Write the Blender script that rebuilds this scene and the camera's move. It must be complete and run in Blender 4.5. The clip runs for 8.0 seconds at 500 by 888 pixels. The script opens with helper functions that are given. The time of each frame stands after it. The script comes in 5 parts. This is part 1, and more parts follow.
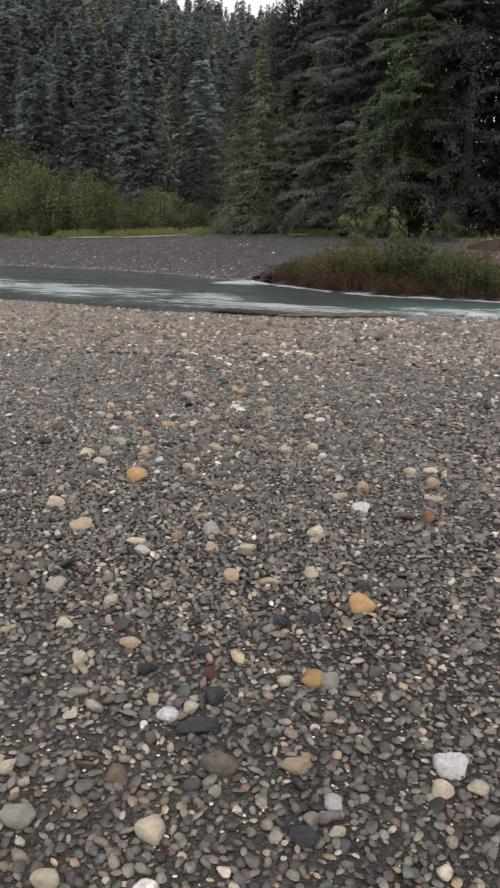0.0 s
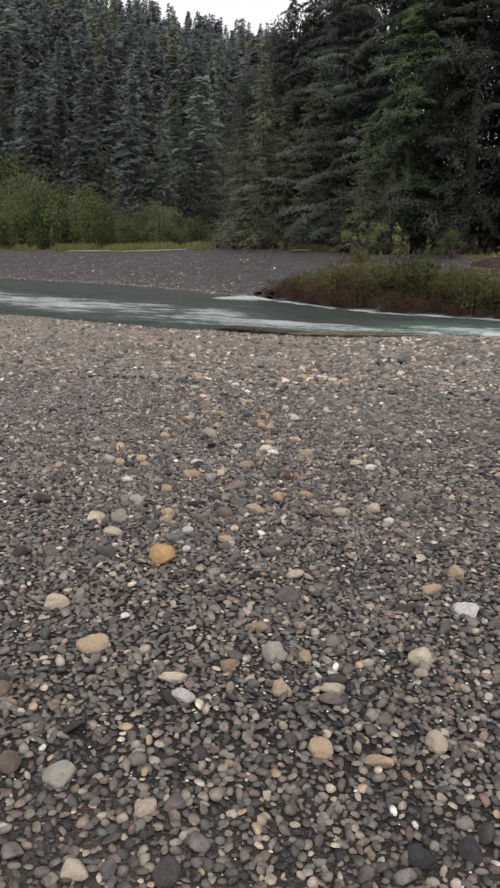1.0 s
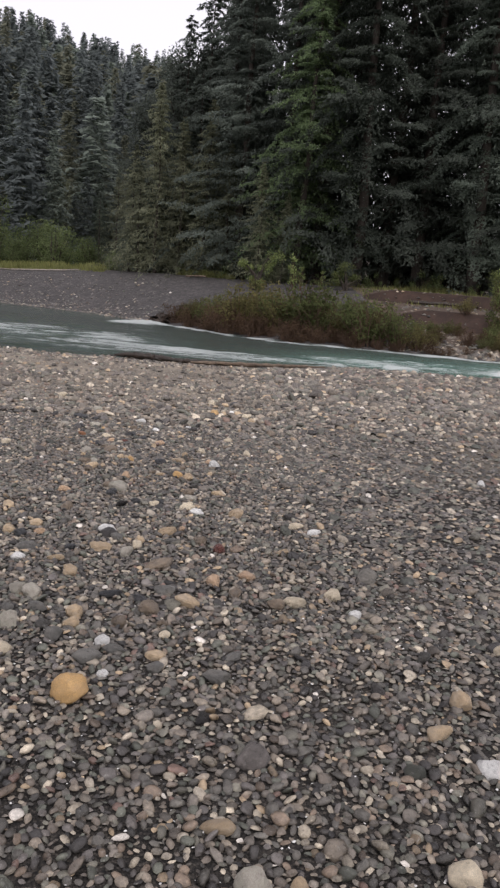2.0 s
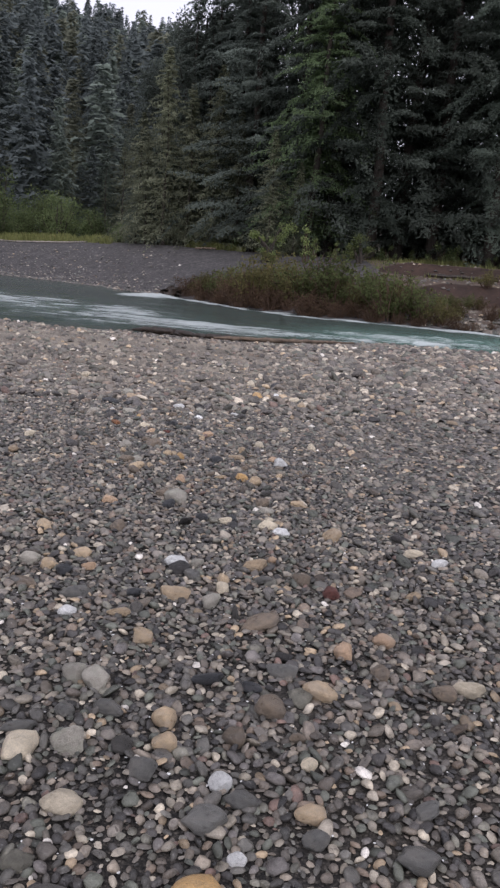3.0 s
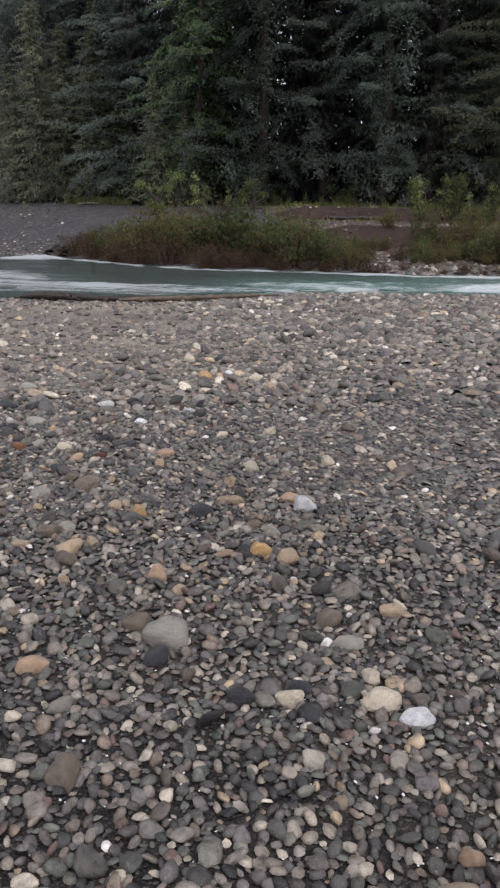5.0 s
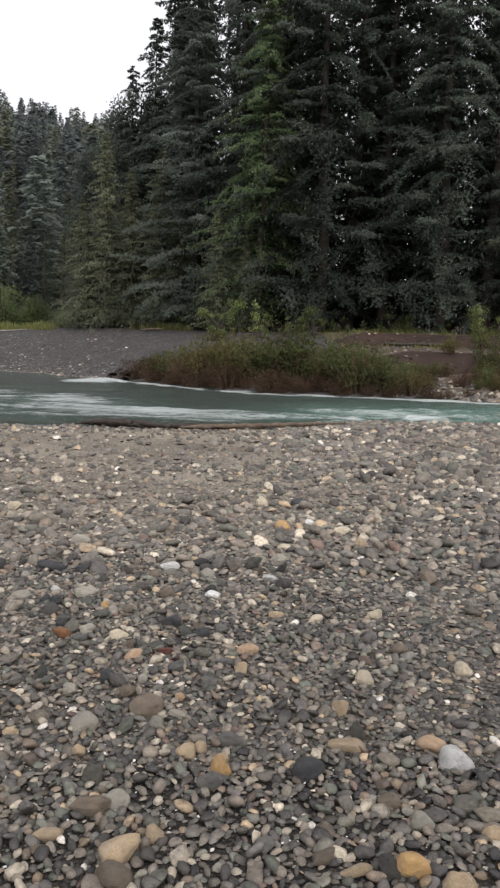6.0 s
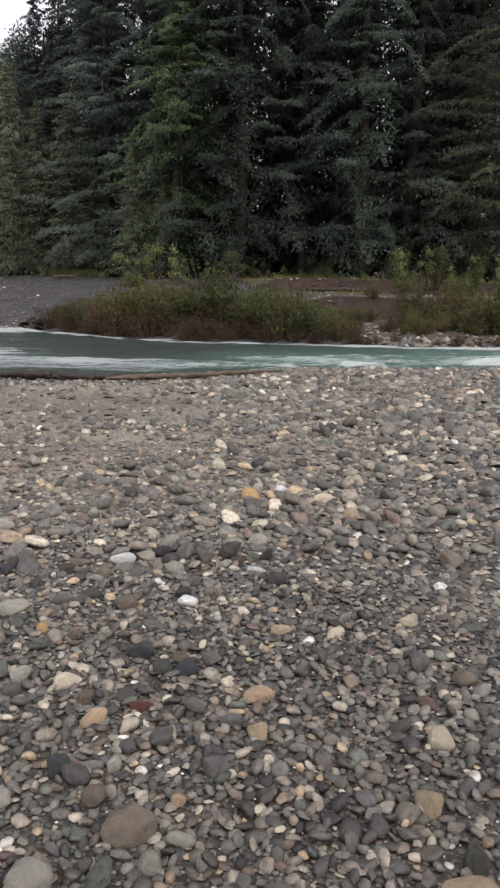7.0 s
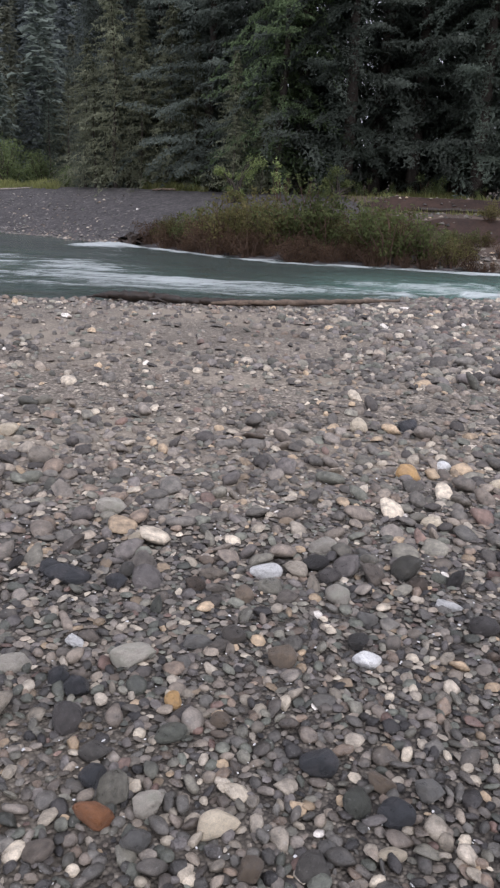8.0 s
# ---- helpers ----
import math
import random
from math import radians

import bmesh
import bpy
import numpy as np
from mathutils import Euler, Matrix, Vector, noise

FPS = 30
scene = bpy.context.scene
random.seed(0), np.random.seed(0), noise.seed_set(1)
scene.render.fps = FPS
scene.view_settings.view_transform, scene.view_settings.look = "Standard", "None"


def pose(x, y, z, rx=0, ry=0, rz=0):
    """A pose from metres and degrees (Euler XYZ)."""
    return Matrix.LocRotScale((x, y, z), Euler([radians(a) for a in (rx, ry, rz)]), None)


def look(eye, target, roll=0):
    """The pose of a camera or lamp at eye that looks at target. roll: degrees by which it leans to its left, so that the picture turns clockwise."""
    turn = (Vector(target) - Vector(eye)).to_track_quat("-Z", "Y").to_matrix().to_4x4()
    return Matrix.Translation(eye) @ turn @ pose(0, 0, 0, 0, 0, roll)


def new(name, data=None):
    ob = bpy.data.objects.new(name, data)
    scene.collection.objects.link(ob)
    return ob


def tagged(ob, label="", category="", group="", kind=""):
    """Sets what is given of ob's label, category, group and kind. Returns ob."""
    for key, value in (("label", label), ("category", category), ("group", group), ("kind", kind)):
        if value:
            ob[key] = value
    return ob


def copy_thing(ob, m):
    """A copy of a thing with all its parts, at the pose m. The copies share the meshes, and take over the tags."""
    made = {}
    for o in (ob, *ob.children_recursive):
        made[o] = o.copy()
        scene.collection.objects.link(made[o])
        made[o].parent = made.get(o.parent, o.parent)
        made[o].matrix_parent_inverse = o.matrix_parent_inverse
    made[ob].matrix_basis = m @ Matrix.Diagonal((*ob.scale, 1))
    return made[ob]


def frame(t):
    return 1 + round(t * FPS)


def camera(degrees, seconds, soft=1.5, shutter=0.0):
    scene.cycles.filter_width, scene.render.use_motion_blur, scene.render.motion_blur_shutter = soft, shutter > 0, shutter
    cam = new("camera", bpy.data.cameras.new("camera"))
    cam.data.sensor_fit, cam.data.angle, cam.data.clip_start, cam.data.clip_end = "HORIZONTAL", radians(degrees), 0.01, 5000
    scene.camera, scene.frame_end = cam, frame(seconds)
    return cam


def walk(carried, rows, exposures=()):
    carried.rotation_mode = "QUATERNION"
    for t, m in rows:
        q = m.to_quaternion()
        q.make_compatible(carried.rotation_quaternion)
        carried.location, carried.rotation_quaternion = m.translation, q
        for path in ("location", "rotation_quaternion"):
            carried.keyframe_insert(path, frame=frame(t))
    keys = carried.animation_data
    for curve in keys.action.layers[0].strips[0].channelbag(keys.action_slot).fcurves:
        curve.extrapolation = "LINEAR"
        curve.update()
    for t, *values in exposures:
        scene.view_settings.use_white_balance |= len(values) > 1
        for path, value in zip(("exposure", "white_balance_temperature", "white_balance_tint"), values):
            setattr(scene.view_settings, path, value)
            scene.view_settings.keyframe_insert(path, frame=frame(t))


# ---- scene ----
cam = camera(36.4, 8.0, soft=2.4)
PATH = [
    (0, (1.071, -3.267, 1.543), (0.849, -1.336, 1.074), 1.9),
    (0.3, (0.907, -2.943, 1.560), (0.646, -1.001, 1.159), -0.1),
    (0.5, (0.778, -2.705, 1.587), (0.405, -0.793, 1.136), 3.3),
    (0.8, (0.616, -2.309, 1.534), (0.197, -0.390, 1.157), 2.6),
    (1, (0.569, -2.050, 1.544), (0.356, -0.109, 1.112), 2.4),
    (1.3, (0.548, -1.775, 1.507), (0.649, 0.195, 1.177), 1.8),
    (1.5, (0.454, -1.480, 1.548), (0.591, 0.483, 1.194), 1.7),
    (1.7, (0.364, -1.272, 1.555), (0.436, 0.699, 1.222), 4.0),
    (2.8, (-0.209, 0.048, 1.489), (-0.144, 1.999, 1.051), 5.0),
    (3, (-0.313, 0.316, 1.447), (-0.255, 2.271, 1.029), 4.7),
    (3.2, (-0.385, 0.539, 1.480), (-0.350, 2.484, 1.017), 4.1),
    (3.5, (-0.436, 0.910, 1.419), (-0.307, 2.854, 0.966), 3.3),
    (3.8, (-0.547, 1.240, 1.467), (-0.543, 3.212, 1.132), 1.6),
    (4, (-0.616, 1.529, 1.428), (-0.630, 3.504, 1.111), 3.1),
    (4.2, (-0.681, 1.799, 1.392), (-0.608, 3.757, 0.996), 2.4),
    (5.3, (-0.754, 3.276, 1.261), (-0.425, 5.178, 0.741), 1.4),
    (5.5, (-0.771, 3.493, 1.310), (-0.464, 5.402, 0.797), 1.2),
    (5.8, (-0.793, 3.826, 1.261), (-0.486, 5.776, 0.940), 1.5),
    (6, (-0.845, 3.990, 1.360), (-0.670, 5.970, 1.146), 1.6),
    (6.3, (-0.957, 4.463, 1.274), (-0.942, 6.445, 1.006), 4.4),
    (6.5, (-0.994, 4.706, 1.295), (-0.946, 6.678, 0.968), 3.4),
    (6.8, (-1.007, 5.019, 1.294), (-0.707, 6.966, 0.946), 2.6),
    (7, (-1.026, 5.212, 1.246), (-0.641, 7.144, 0.905), 1.0),
    (7.3, (-1.064, 5.502, 1.336), (-0.798, 7.430, 0.874), 0.2),
    (7.5, (-1.123, 5.756, 1.284), (-1.047, 7.682, 0.750), 1.1),
    (7.8, (-1.200, 6.112, 1.279), (-1.105, 8.043, 0.766), 1.7),
    (8, (-1.240, 6.331, 1.282), (-1.082, 8.248, 0.735), 2.6),
]
# stops, white balance and tint, as the clip's camera adapts
TONE = [(0.0, 0.73, 6320, 14.2), (1.5, 0.69, 6440, 15.7), (3.0, 0.66, 5890, 18.7), (3.5, 0.76, 5880, 18.7), (4.0, 0.71, 6460, 12.2), (5.5, 0.67, 5770, 18.2), (6.0, 0.80, 6340, 11.7), (6.5, 0.79, 6700, 11.2),
        (7.0, 0.78, 6220, 13.2), (7.5, 0.90, 5880, 16.7), (8.0, 0.85, 5830, 17.7)]
walk(cam, [(t, look(e, g, r)) for t, e, g, r in PATH], TONE)


# ---- light: an overcast day, the sun a wide soft glow behind cloud ----
world = bpy.data.worlds.new("overcast_sky")
scene.world = world
world.use_nodes = True
wt = world.node_tree
sky = wt.nodes.new("ShaderNodeTexSky")
sky.sky_type = 'NISHITA'
sky.sun_disc = False
sky.sun_elevation = radians(43)
sky.sun_rotation = radians(200)
sky.dust_density = 4.0
sky.ozone_density = 1.0
grey = wt.nodes.new("ShaderNodeHueSaturation")
grey.inputs["Saturation"].default_value = 0.12
cloud = wt.nodes.new("ShaderNodeMix")
cloud.data_type = 'RGBA'
cloud.inputs[0].default_value = 0.8
cloud.inputs[7].default_value = (7.0, 6.9, 7.1, 1)
wt.links.new(sky.outputs[0], grey.inputs["Color"])
wt.links.new(grey.outputs[0], cloud.inputs[6])
wt.links.new(cloud.outputs[2], wt.nodes["Background"].inputs[0])
wt.nodes["Background"].inputs[1].default_value = 0.1
sun = new("sun", bpy.data.lights.new("sun", 'SUN'))
sun.data.energy = 1.15
sun.data.angle = radians(40)
sun.data.color = (1.0, 0.96, 0.9)
sun.matrix_world = look((6, -16, 16), (0, 0, 0))


# ---- materials ----


def node_mat(name):
    m = bpy.data.materials.new(name)
    m.use_nodes = True
    t = m.node_tree
    b = t.nodes["Principled BSDF"]
    return m, t, b


def noise_node(t, scale, detail=4.0, rough=0.6, coord="Object", stretch=None, turn=None):
    c = t.nodes.new("ShaderNodeTexCoord")
    n = t.nodes.new("ShaderNodeTexNoise")
    n.inputs["Scale"].default_value = scale
    n.inputs["Detail"].default_value = detail
    n.inputs["Roughness"].default_value = rough
    out = c.outputs[coord]
    if stretch:
        mp = t.nodes.new("ShaderNodeMapping")
        mp.inputs["Rotation"].default_value = (0, 0, stretch[3])
        mp.inputs["Scale"].default_value = stretch[:3]
        t.links.new(out, mp.inputs[0])
        out = mp.outputs[0]
    if turn is not None:
        n.noise_dimensions = '4D'
        w = t.nodes.new("ShaderNodeMath")
        w.operation = 'MULTIPLY'
        w.inputs[1].default_value = 50.0
        t.links.new(turn, w.inputs[0])
        t.links.new(w.outputs[0], n.inputs["W"])
    t.links.new(out, n.inputs["Vector"])
    return n


def ramp_node(t, source, stops, mode='LINEAR'):
    r = t.nodes.new("ShaderNodeValToRGB")
    r.color_ramp.interpolation = mode
    e = r.color_ramp.elements
    while len(e) < len(stops):
        e.new(0.5)
    for k, (p, c) in enumerate(stops):
        e[k].position = p
        e[k].color = (*c, 1) if len(c) == 3 else (c[0], c[0], c[0], 1)
    t.links.new(source, r.inputs[0])
    return r


def mix_node(t, a, b, fac, mode='MIX'):
    m = t.nodes.new("ShaderNodeMix")
    m.data_type = 'RGBA'
    m.blend_type = mode
    for sock, v in ((m.inputs[0], fac), (m.inputs[6], a), (m.inputs[7], b)):
        if isinstance(v, (int, float)):
            sock.default_value = v
        elif isinstance(v, tuple):
            sock.default_value = (*v, 1)
        else:
            t.links.new(v, sock)
    return m.outputs[2]


def bump_node(t, b, height, strength, dist):
    n = t.nodes.new("ShaderNodeBump")
    n.inputs["Strength"].default_value = strength
    n.inputs["Distance"].default_value = dist
    t.links.new(height, n.inputs["Height"])
    t.links.new(n.outputs[0], b.inputs["Normal"])


# river pebbles: mostly grey, olive and slate, some tan, a few cream, white and rust
PEBBLE_TONES = [
    (0.00, (0.044, 0.039, 0.035)), (0.10, (0.089, 0.081, 0.069)), (0.19, (0.120, 0.111, 0.094)), (0.28, (0.150, 0.124, 0.098)), (0.37, (0.107, 0.110, 0.086)),
    (0.46, (0.182, 0.158, 0.130)), (0.56, (0.125, 0.111, 0.100)), (0.64, (0.166, 0.155, 0.121)), (0.71, (0.228, 0.190, 0.146)), (0.79, (0.178, 0.134, 0.097)),
    (0.84, (0.317, 0.275, 0.215)), (0.895, (0.156, 0.101, 0.079)), (0.912, (0.337, 0.252, 0.160)), (0.942, (0.421, 0.363, 0.276)), (0.993, (0.520, 0.478, 0.420))]


def pebble_material(name, per_object=False, tint=None, spread=0.35, mottle=0.6, rough=0.4, dust=0.0, gain=1.0, spots=0.0, second=None):
    m, t, b = node_mat(name)
    if per_object:
        src = t.nodes.new("ShaderNodeObjectInfo").outputs["Random"]
    else:
        src = t.nodes.new("ShaderNodeNewGeometry").outputs["Random Per Island"]
    if tint is None:
        base = ramp_node(t, src, PEBBLE_TONES, 'CONSTANT').outputs[0]
        fine = t.nodes.new("ShaderNodeMath")
        fine.operation = 'MULTIPLY'
        fine.inputs[1].default_value = 37.0
        t.links.new(src, fine.inputs[0])
        fr = t.nodes.new("ShaderNodeMath")
        fr.operation = 'FRACT'
        t.links.new(fine.outputs[0], fr.inputs[0])
        src2 = fr.outputs[0]
    else:
        dark = tuple(c * (1 - spread) for c in tint)
        base = ramp_node(t, src, [(0, dark), (1, tint)]).outputs[0]
        src2 = src
    unit = 0.07 if per_object else 1.0
    shade = ramp_node(t, src2, [(0, (0.42 * gain,)), (1, (1.52 * gain,))] if tint is None else [(0, (0.85,)), (1, (1.12,))]).outputs[0]
    col = mix_node(t, base, shade, 1.0, 'MULTIPLY')
    if dust:
        col = mix_node(t, col, (0.34, 0.29, 0.235), dust)
    blot = noise_node(t, 28 * unit, 5, 0.65, turn=src if per_object else None)
    col = mix_node(t, col, ramp_node(t, blot.outputs[0], [(0.3, (1 - mottle,)), (0.7, (1 + 0.4 * mottle,))]).outputs[0], 1.0, 'MULTIPLY')
    grain = noise_node(t, 260 * unit, 3, 0.6)
    col = mix_node(t, col, ramp_node(t, grain.outputs[0], [(0.3, (0.75,)), (0.72, (1.2,))]).outputs[0], 1.0, 'MULTIPLY')
    vein = noise_node(t, 75 * unit, 4, 0.7, turn=src if per_object else None)
    if second:
        patch = noise_node(t, 16 * unit, 4, 0.6, turn=src)
        col = mix_node(t, col, second, ramp_node(t, patch.outputs[0], [(0.48, (0,)), (0.62, (0.5,))]).outputs[0])
    if spots:
        fleck = noise_node(t, 42 * unit, 5, 0.72, turn=src)
        col = mix_node(t, col, (0.10, 0.095, 0.085), ramp_node(t, fleck.outputs[0], [(0.53, (0,)), (0.60, (spots,))]).outputs[0])
    col = mix_node(t, col, (0.34, 0.33, 0.30), ramp_node(t, vein.outputs[0], [(0.60, (0,)), (0.72, (0.45 if tint is None else 0.12,))]).outputs[0])
    t.links.new(col, b.inputs["Base Color"])
    t.links.new(ramp_node(t, blot.outputs[0], [(0.3, (rough - 0.18,)), (0.7, (rough + 0.15,))]).outputs[0], b.inputs["Roughness"])
    b.inputs["Specular IOR Level"].default_value = 0.5
    bump_node(t, b, mix_node(t, blot.outputs[0], grain.outputs[0], 0.4), 0.8, 0.012 if not per_object else 0.04)
    return m


def bed_material(name, a, c, cell=38.0, sand=0.0, lift=0.012):
    """Fine gravel and grit between the stones."""
    m, t, b = node_mat(name)
    co = t.nodes.new("ShaderNodeTexCoord")
    v = t.nodes.new("ShaderNodeTexVoronoi")
    v.inputs["Scale"].default_value = cell
    t.links.new(co.outputs["Object"], v.inputs["Vector"])
    sep = t.nodes.new("ShaderNodeSeparateColor")
    t.links.new(v.outputs["Color"], sep.inputs[0])
    col = ramp_node(t, sep.outputs[0], [(0, a), (0.55, tuple((x + y) / 2 for x, y in zip(a, c))), (0.9, c), (1, tuple(1.7 * x for x in c))]).outputs[0]
    # the colour darkens between the grains, in place of shade in the gaps
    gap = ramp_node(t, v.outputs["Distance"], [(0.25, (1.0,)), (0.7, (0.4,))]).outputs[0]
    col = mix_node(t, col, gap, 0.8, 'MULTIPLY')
    big = noise_node(t, 0.5, 5, 0.6)
    col = mix_node(t, col, ramp_node(t, big.outputs[0], [(0.3, (0.72,)), (0.7, (1.2,))]).outputs[0], 1.0, 'MULTIPLY')
    if sand:
        patch = noise_node(t, 0.35, 4, 0.55)
        col = mix_node(t, col, (0.26, 0.22, 0.165), ramp_node(t, patch.outputs[0], [(0.48, (0,)), (0.62, (sand,))]).outputs[0])
    t.links.new(col, b.inputs["Base Color"])
    b.inputs["Roughness"].default_value = 0.85
    b.inputs["Specular IOR Level"].default_value = 0.3
    bump_node(t, b, gap, 0.8, lift)
    return m


def plain_material(name, a, c, scale, rough=0.8, grain=None, coord="Object"):
    m, t, b = node_mat(name)
    n = noise_node(t, scale, 5, 0.65, coord)
    col = ramp_node(t, n.outputs[0], [(0.3, a), (0.7, c)]).outputs[0]
    g = noise_node(t, grain or scale * 9, 4, 0.6, coord)
    col = mix_node(t, col, ramp_node(t, g.outputs[0], [(0.3, (0.6,)), (0.7, (1.3,))]).outputs[0], 1.0, 'MULTIPLY')
    t.links.new(col, b.inputs["Base Color"])
    b.inputs["Roughness"].default_value = rough
    b.inputs["Specular IOR Level"].default_value = 0.3
    bump_node(t, b, g.outputs[0], 0.5, 0.02)
    return m


def leaf_material(name, a, c, tip, rough=0.75, per_tree=0.35, patch=0.0):
    """Foliage: each spray its own tone, each plant a little different."""
    m, t, b = node_mat(name)
    isl = t.nodes.new("ShaderNodeNewGeometry").outputs["Random Per Island"]
    col = ramp_node(t, isl, [(0, a), (0.6, c), (0.93, c), (1, tip)]).outputs[0]
    rnd = t.nodes.new("ShaderNodeObjectInfo").outputs["Random"]
    col = mix_node(t, col, ramp_node(t, rnd, [(0, (1 - per_tree,)), (1, (1 + per_tree,))]).outputs[0], 1.0, 'MULTIPLY')
    if patch:
        mass = noise_node(t, patch, 3, 0.55, turn=rnd)
        col = mix_node(t, col, ramp_node(t, mass.outputs[0], [(0.36, (0.68,)), (0.66, (1.28,))]).outputs[0], 1.0, 'MULTIPLY')
        twig = noise_node(t, patch * 22, 3, 0.6)
        col = mix_node(t, col, ramp_node(t, twig.outputs[0], [(0.3, (0.86,)), (0.7, (1.14,))]).outputs[0], 1.0, 'MULTIPLY')
    t.links.new(col, b.inputs["Base Color"])
    b.inputs["Roughness"].default_value = rough
    b.inputs["Specular IOR Level"].default_value = 0.1
    glow = t.nodes.new("ShaderNodeBsdfTranslucent")
    t.links.new(col, glow.inputs["Color"])
    both = t.nodes.new("ShaderNodeMixShader")
    both.inputs[0].default_value = 0.66
    t.links.new(b.outputs[0], both.inputs[1])
    t.links.new(glow.outputs[0], both.inputs[2])
    t.links.new(both.outputs[0], t.nodes["Material Output"].inputs["Surface"])
    return m


M_PEBBLE = pebble_material("river_pebbles")
M_DUSTY = pebble_material("dusty_pebbles", dust=0.11, gain=1.24, rough=0.7)
M_STONE = pebble_material("river_stones", per_object=True)
TINTS = {"ochre": (0.64, 0.40, 0.165), "cream": (0.70, 0.60, 0.44), "tan": (0.56, 0.42, 0.265), "white": (0.85, 0.84, 0.80), "orange": (0.56, 0.38, 0.24),
         "pale": (0.42, 0.385, 0.32), "red": (0.17, 0.06, 0.045), "dark": (0.045, 0.047, 0.05), "brown": (0.22, 0.17, 0.12), "rust": (0.32, 0.14, 0.06), "grey": (0.16, 0.155, 0.14)}
SECOND = {"tan": (0.40, 0.33, 0.25), "pale": (0.30, 0.30, 0.23), "brown": (0.14, 0.12, 0.10), "grey": (0.19, 0.175, 0.15), "dark": (0.075, 0.07, 0.07), "ochre": (0.42, 0.28, 0.15), "orange": (0.46, 0.34, 0.24)}
M_TINT = {k: pebble_material(k + "_stone", True, v, 0.18, 0.42 if max(v) < 0.25 else 0.28, spots=0.3 if k == "white" else 0.15, second=SECOND.get(k)) for k, v in TINTS.items()}
# bright white for quartz chips and for glints painted among the pebbles
M_QUARTZ_GLINT = plain_material("quartz_grit", (0.52, 0.51, 0.48), (0.86, 0.85, 0.82), 40.0, rough=0.25)
# nearly black: the shade of crevices between pebbles is painted into this bed
M_BED_SHADED = bed_material("shaded_fine_gravel", (0.010, 0.009, 0.008), (0.070, 0.061, 0.051), 105, sand=0.12)
M_OPENBAR = bed_material("open_gravel", (0.045, 0.041, 0.037), (0.175, 0.155, 0.130), 26, sand=0.12)
M_GRIT = bed_material("gritty_sand", (0.045, 0.039, 0.033), (0.165, 0.144, 0.116), 75, sand=0.3)
M_SILT = bed_material("sandy_gravel", (0.15, 0.128, 0.10), (0.33, 0.285, 0.225), 40, sand=0.7)
M_FARBAR = bed_material("far_gravel", (0.045, 0.042, 0.041), (0.105, 0.095, 0.09), 5.0, lift=0.05)
M_RIVERBED = bed_material("river_bed", (0.03, 0.04, 0.035), (0.10, 0.11, 0.09), 12)
M_LITTER = plain_material("forest_litter", (0.03, 0.024, 0.016), (0.075, 0.055, 0.035), 0.8)
# undergrowth green, lightened in colour to lift the shade between the hill's trees
M_HILLFLOOR = plain_material("lifted_mossy_hill_floor", (0.066, 0.080, 0.062), (0.105, 0.122, 0.088), 0.25)
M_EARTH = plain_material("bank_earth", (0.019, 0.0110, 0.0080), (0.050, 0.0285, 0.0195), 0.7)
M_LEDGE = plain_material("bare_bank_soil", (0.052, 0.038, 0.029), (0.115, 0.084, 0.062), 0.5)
M_BARK = plain_material("conifer_bark", (0.028, 0.023, 0.019), (0.062, 0.049, 0.038), 1.2)
M_TWIG = plain_material("red_brown_twigs", (0.058, 0.036, 0.025), (0.12, 0.074, 0.048), 3.0)
M_DRIFT = plain_material("weathered_wood", (0.05, 0.037, 0.027), (0.19, 0.14, 0.10), 6.0, grain=60)
M_PALEWOOD = plain_material("bleached_wood", (0.20, 0.17, 0.14), (0.40, 0.36, 0.31), 4.0, grain=40)
M_WETWOOD = plain_material("wet_dark_wood", (0.013, 0.011, 0.008), (0.050, 0.035, 0.026), 6.0, rough=0.45, grain=60)
M_FIR = leaf_material("fir_needles", (0.094, 0.108, 0.090), (0.113, 0.131, 0.106), (0.131, 0.151, 0.118), patch=0.16)
# lighter fir tone for the upstream trees, bright haze near the sky painted in
M_FIR_HAZED = leaf_material("hazed_grey_fir_needles", (0.119, 0.139, 0.118), (0.143, 0.166, 0.138), (0.168, 0.190, 0.150), per_tree=0.25, patch=0.16)
M_FIR_GREEN = leaf_material("green_fir_needles", (0.087, 0.107, 0.087), (0.111, 0.132, 0.104), (0.132, 0.158, 0.113), patch=0.16)
M_FIR_LIGHT = leaf_material("young_fir_needles", (0.176, 0.190, 0.127), (0.224, 0.234, 0.153), (0.260, 0.268, 0.169), per_tree=0.25, patch=0.2)
M_FIR_OLIVE = leaf_material("olive_fir_needles", (0.112, 0.119, 0.078), (0.142, 0.147, 0.093), (0.165, 0.168, 0.103), per_tree=0.25, patch=0.2)
M_FIR_FRESH = leaf_material("fresh_fir_needles", (0.108, 0.149, 0.078), (0.143, 0.192, 0.095), (0.178, 0.230, 0.108), patch=0.16)
# needle tones paled and greyed: the haze of distance is put into the colour
M_HILLS_HAZED = [leaf_material("hazed_hill_needles", tuple(1.15 * c for c in tone), tuple(1.35 * c for c in tone), tuple(1.55 * c for c in tone)) for tone in
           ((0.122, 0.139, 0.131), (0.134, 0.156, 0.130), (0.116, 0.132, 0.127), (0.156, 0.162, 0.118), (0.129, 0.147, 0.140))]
HILL_LABELS = ["dark grey green conifers of the hillside forest, haze in their colour", "mid green conifers of the hillside forest, haze in their colour", "darkest conifers of the hillside forest, haze in their colour",
               "paler olive conifers of the hillside forest, haze in their colour", "blue green conifers of the hillside forest, haze in their colour"]
M_ALDER = leaf_material("alder_leaves", (0.086, 0.114, 0.050), (0.162, 0.200, 0.088), (0.24, 0.262, 0.118), per_tree=0.5)
